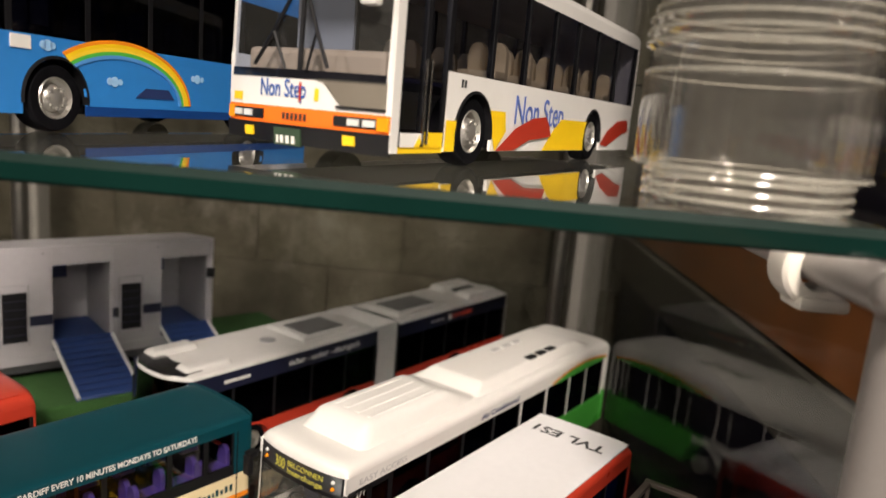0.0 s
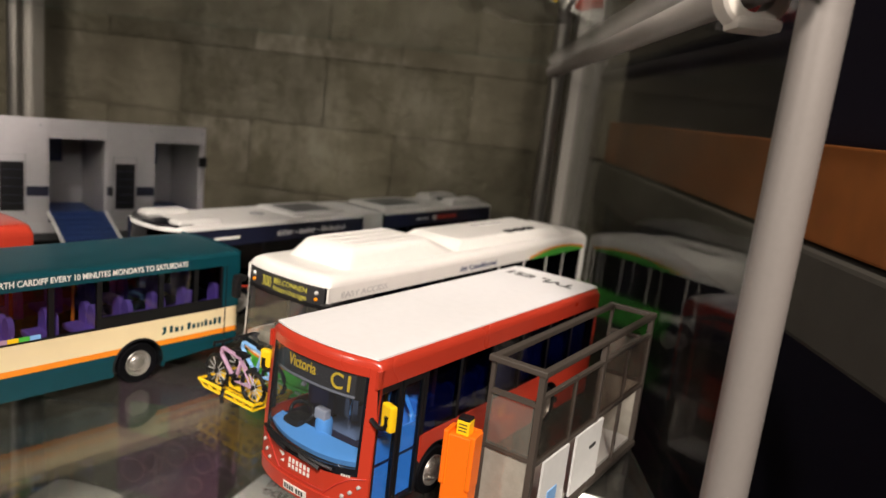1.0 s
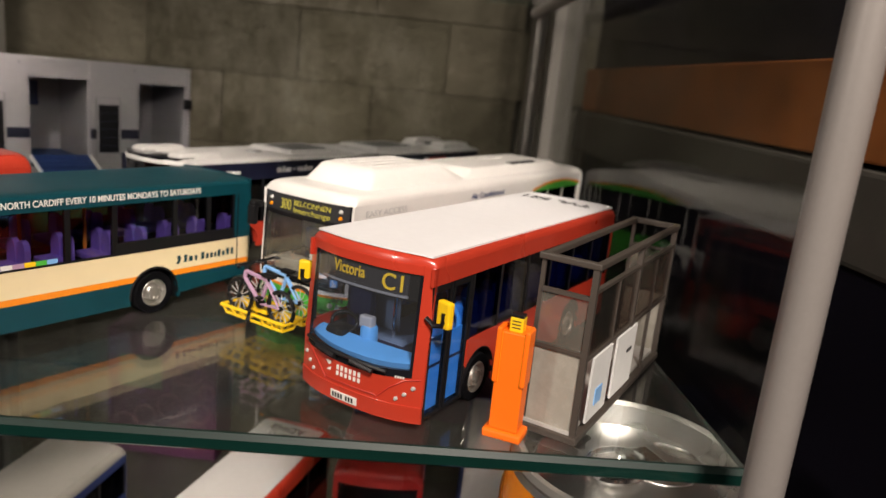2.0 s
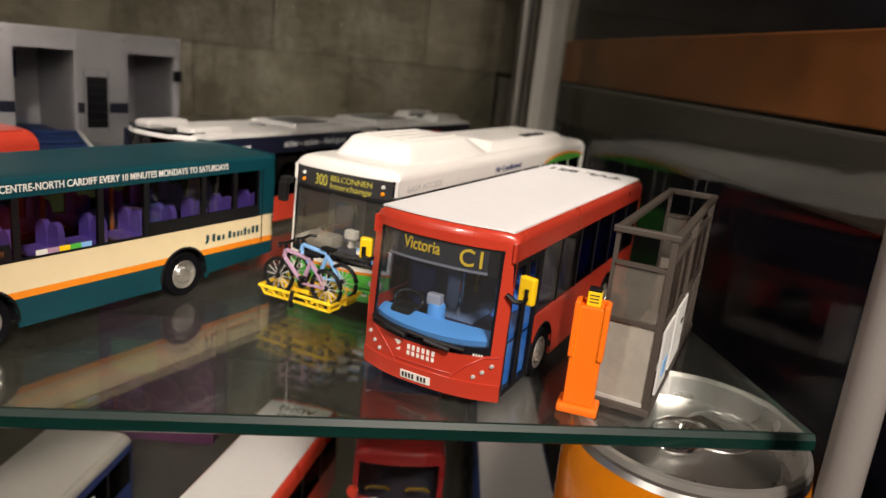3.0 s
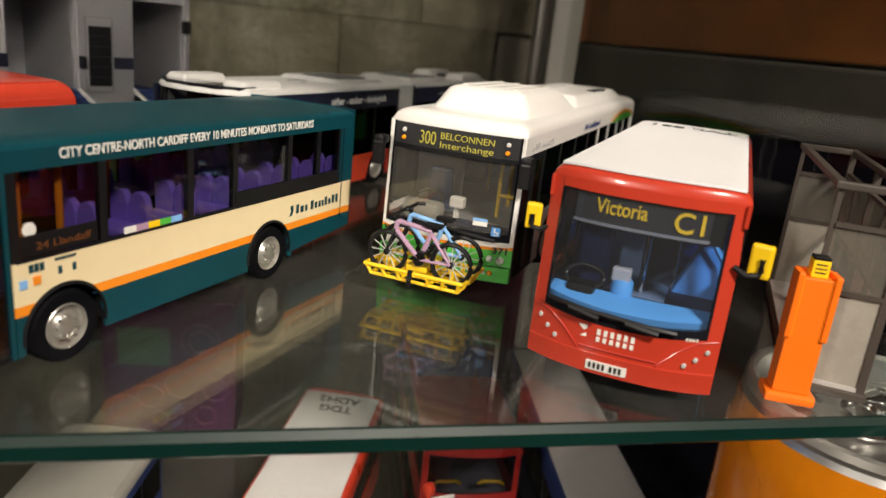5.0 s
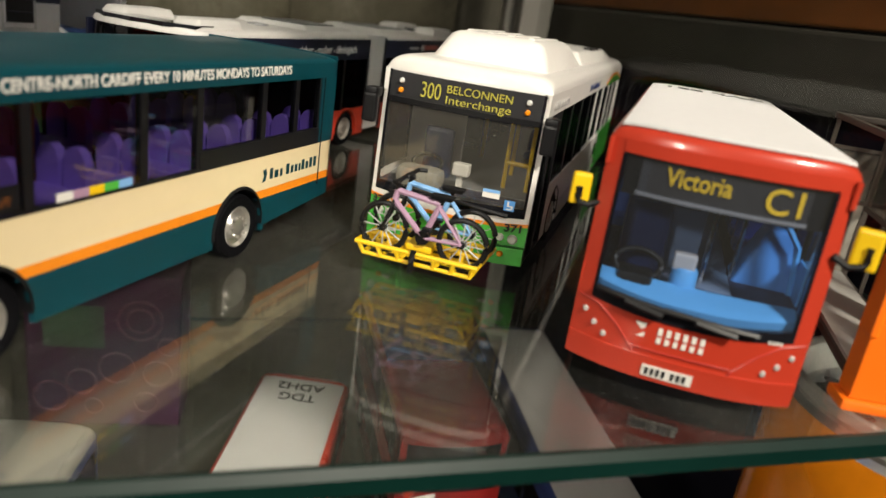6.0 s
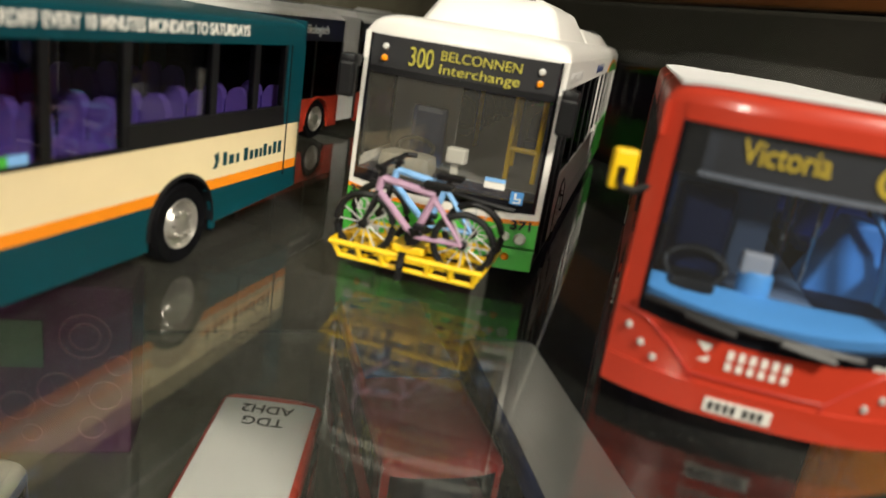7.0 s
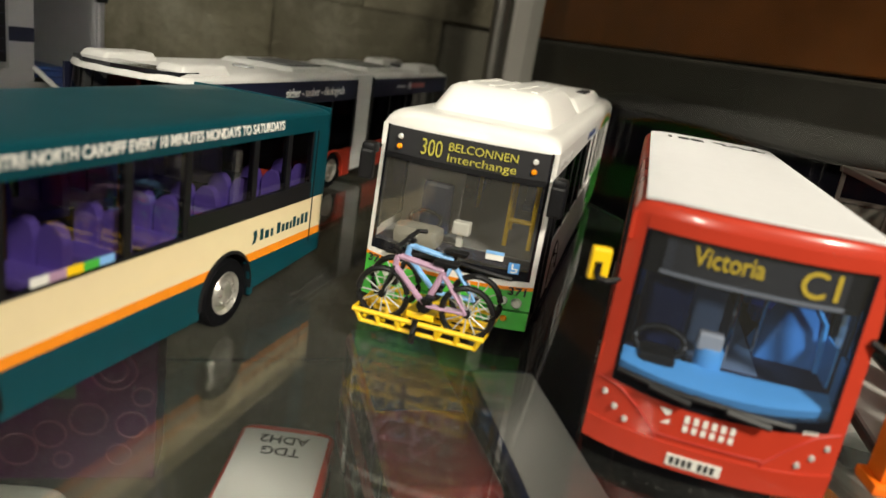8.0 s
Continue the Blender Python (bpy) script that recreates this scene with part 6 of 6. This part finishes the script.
    def print_on_side(name, pts, material, lift=0.0):
        part(name, prismed([m @ Vector((x, z, lift)) for x, z in pts], Vector((0, -0.00006, 0))), material, th)
    print_on_side("yellow_panel", ((0.0189, 0.0029), (0.0224, 0.0029), (0.0222, 0.0060), (0.0226, 0.0082), (0.0189, 0.0082)), M_YELLOW)
    print_on_side("yellow_panel", ((0.0378, 0.0058), (0.0394, 0.0029), (0.0440, 0.0068), (0.0430, 0.0106), (0.0362, 0.0106), (0.0373, 0.0084)), M_YELLOW)
    print_on_side("yellow_panel", ((0.0650, 0.0029), (0.0941, 0.0029), (0.0937, 0.0058), (0.0942, 0.0086), (0.0958, 0.0102), (0.0760, 0.0102), (0.0710, 0.0075)), M_YELLOW)
    print_on_side("swoosh", ((0.0392, 0.0029), (0.0480, 0.0030), (0.0560, 0.0052), (0.0650, 0.0058), (0.0690, 0.0062), (0.0672, 0.0086), (0.0650, 0.0104), (0.0570, 0.0098), (0.0480, 0.0074)), M_RED, 0.0003)
    print_on_side("swoosh", ((0.1090, 0.0045), (0.1150, 0.0038), (0.1300, 0.0075), (0.1370, 0.0085), (0.1350, 0.0120), (0.1240, 0.0112), (0.1150, 0.0082)), M_RED)
    lettering("Non Step", 0.0085, SIDE(0.0480, 0.0084, W, 0.0002), M_PBLUE, th, 0.0290, 0.0, name="side_lettering")
    stroke_bars([0.0009, 0.0009], 0.0014, SIDE(0.0235, 0.0140, W), M_INK, th, "side_bar")
    door = part("door", boxed(0.0042, 0.0188, -h + 0.0002, -h + 0.0008, 0.0026, 0.0036), M_YELLOW, th, "glazed folding door with a yellow sill")
    for a, c in ((0.0044, 0.0114), (0.0118, 0.0187)):
        part("door_pane", boxed(a + 0.0005, c - 0.0005, -h + 0.0003, -h + 0.0007, 0.0036, 0.0330), M_WINDOW, door)
        bm = bmesh.new()
        for x in (a, c - 0.0005):
            box(bm, x, x + 0.0005, -h, -h + 0.0009, 0.0036, 0.0336)
        part("door_frame", bm, M_BLACK, door)
        if a < 0.01:
            part("kick_plate", prismed([(x, -h - 0.0001, z) for x, z in ((a + 0.0005, 0.0036), (c - 0.0024, 0.0036), (c - 0.0005, 0.0058), (a + 0.0005, 0.0058))], Vector((0, 0.0003, 0))), M_WHITE, door)
            part("kick_plate", prismed([(x, -h - 0.0001, z) for x, z in ((c - 0.0023, 0.0036), (c - 0.0005, 0.0036), (c - 0.0005, 0.0057))], Vector((0, 0.0003, 0))), M_YELLOW, door)
        else:
            part("kick_plate", boxed(a + 0.0005, c - 0.0005, -h - 0.0001, -h + 0.0002, 0.0036, 0.0060), M_YELLOW, door)
        x = 0.0108 if a < 0.01 else 0.0123
        part("grab_bar", tubed([(x, -h - 0.0004, 0.0042), (x, -h - 0.0004, 0.0175)], 0.00028, 6), M_CHROME, door, "chrome bar")
    b.rear("rear_panel", -h, h, 0.0030, 0.0362, M_WHITE)
    b.seats([0.045, 0.058, 0.071, 0.090, 0.104, 0.118], M_CREAM)
    mirror_arm(th, [(0.002, -h, 0.0340), (-0.001, -h + 0.0010, 0.0338), (-0.001, -h + 0.0020, 0.031)], -0.001, -h + 0.0028, 0.0272, 0.0030, 0.0070, 0.002, M_WHITE)
    return th


low_floor_bus()


def rainbow_bus():
    W = 0.0330
    h = W / 2
    M_AZ = mat("azure_paint", (0.025, 0.20, 0.56), 0.3, coat=0.4)
    M_AZD = mat("deep_blue_paint", (0.006, 0.045, 0.20), 0.3, coat=0.4)
    th, b = plain_bus("bright blue model bus with a painted rainbow on its side", pose(-0.0666, 0.1245, ZU, 0, 0, 75.0), 0.125, W, 0.0395, M_AZ, M_AZ)
    part("skirt_band", boxed(0.0365, 0.1220, -h - 0.0002, -h - 0.00002, 0.0030, 0.0048), M_AZD, th)
    M_CLOUD = mat("pale_blue_print", (0.30, 0.52, 0.78), 0.4)
    for k, mt in enumerate((M_ORANGE, M_YELLOW, M_LED, M_GREEN, M_MBLUE)):
        def band(u, v, k=k):
            a = radians(134 - 130 * u)
            r = k + v
            return Vector((0.0462 + (0.0216 - 0.0008 * r) * math.cos(a), -h - 0.0002, 0.0050 + (0.0127 - 0.0007 * r) * math.sin(a)))
        part("rainbow_band", sheeted(band, 28, 1, Vector((0, 0.00015, 0))), mt, th)
    for cx, cz, cw in ((0.0440, 0.0098, 0.0022), (0.0280, 0.0150, 0.0016), (0.0700, 0.0120, 0.0026)):
        for dx, rr in ((-0.6, 0.0007), (0.0, 0.0010), (0.7, 0.0006)):
            part("cloud_print", lathed([(0, 0.0001), (rr, 0.0001), (rr, 0)], 16, basis((cx + dx * cw, -h - 0.0001, cz), (1, 0, 0), (0, 0, 1))), M_CLOUD, th)
    part("whale_print", frustum(bmesh.new(), (0.050, 0.062, -h - 0.0002, -h, 0.0070), (0.053, 0.060, -h - 0.0002, -h, 0.0090)), M_NAVY, th)
    part("side_sticker", boxed(0.0205, 0.0245, -h - 0.0002, -h - 0.00002, 0.0140, 0.0162), M_WINK, th)
    return th


rainbow_bus()


def clear_jar():
    th = thing("clear_jar", pose(0.0712, 0.1266, ZU) @ Matrix.Scale(0.833, 4), "clear plastic screw jar standing upside down", "jar")
    R, r, w = 0.0191, 0.0169, 0.0008
    out = [(0, 0.0), (r, 0.0), (r + 0.0005, 0.0008), (r, 0.0016), (r + 0.0005, 0.0026), (r, 0.0034), (r + 0.0004, 0.0044), (r + 0.0002, 0.0052), (R, 0.0058), (R, 0.0205), (R - 0.0008, 0.0212), (R - 0.0008, 0.0250), (R + 0.0002, 0.0258), (R - 0.0004, 0.0268), (R + 0.0001, 0.0278), (R - 0.0005, 0.0288), (R, 0.0298), (R - 0.0006, 0.0308), (R - 0.0012, 0.0322), (R - 0.0012, 0.0540)]
    inn = [(max(0, a - w * 1.5), c + (w if a > 0 else w)) for a, c in reversed(out)]
    for rr, z in ((r, 0.0008), (r, 0.0026), (r, 0.0044), (R, 0.0058), (R - 0.0004, 0.0210), (R, 0.0256), (R, 0.0276), (R - 0.0001, 0.0296), (R - 0.0008, 0.0316)):
        part("thread", tubed([(rr * math.cos(6.28319 * k / 64), rr * math.sin(6.28319 * k / 64), z + 0.0004) for k in range(64)], 0.00040, 8, True), M_JARR, th, smooth=True).visible_shadow = False
    part("jar_body", lathed(out + inn, 64), M_JAR, th, smooth=True).visible_shadow = False
    return th


clear_jar()


# ---------- blocks of the wall behind, last ----------
def block_mesh(name, w, h, material):
    bm = boxed(-w / 2, w / 2, -0.006, 0.0, -h / 2, h / 2)
    es = [e for e in bm.edges if all(v.co.y < -0.003 for v in e.verts)]
    bmesh.ops.bevel(bm, geom=es, offset=0.0006, segments=1, affect="EDGES")
    me = bpy.data.meshes.new(name)
    bmesh.ops.recalc_face_normals(bm, faces=bm.faces)
    bm.to_mesh(me)
    bm.free()
    me.materials.append(material)
    return me


BW, BH = 0.104, 0.0486
BLOCKS = [block_mesh("block", BW - 0.0003, BH - 0.0003, M_BLOCKS), block_mesh("block", BW - 0.0003, BH - 0.0003, M_BLOCKR)]
random.seed(11)
for row in range(14):
    for col in range(11):
        ob = new("block", BLOCKS[1 if (row * 3 + col * 7) % 5 in (0, 2) else 0])
        ob.parent = wall_back
        ob.location = (0.095 - BW * col - 0.052 * (row % 2), 0.5262 - 0.0008 * random.random(), 0.794 + BH * row)
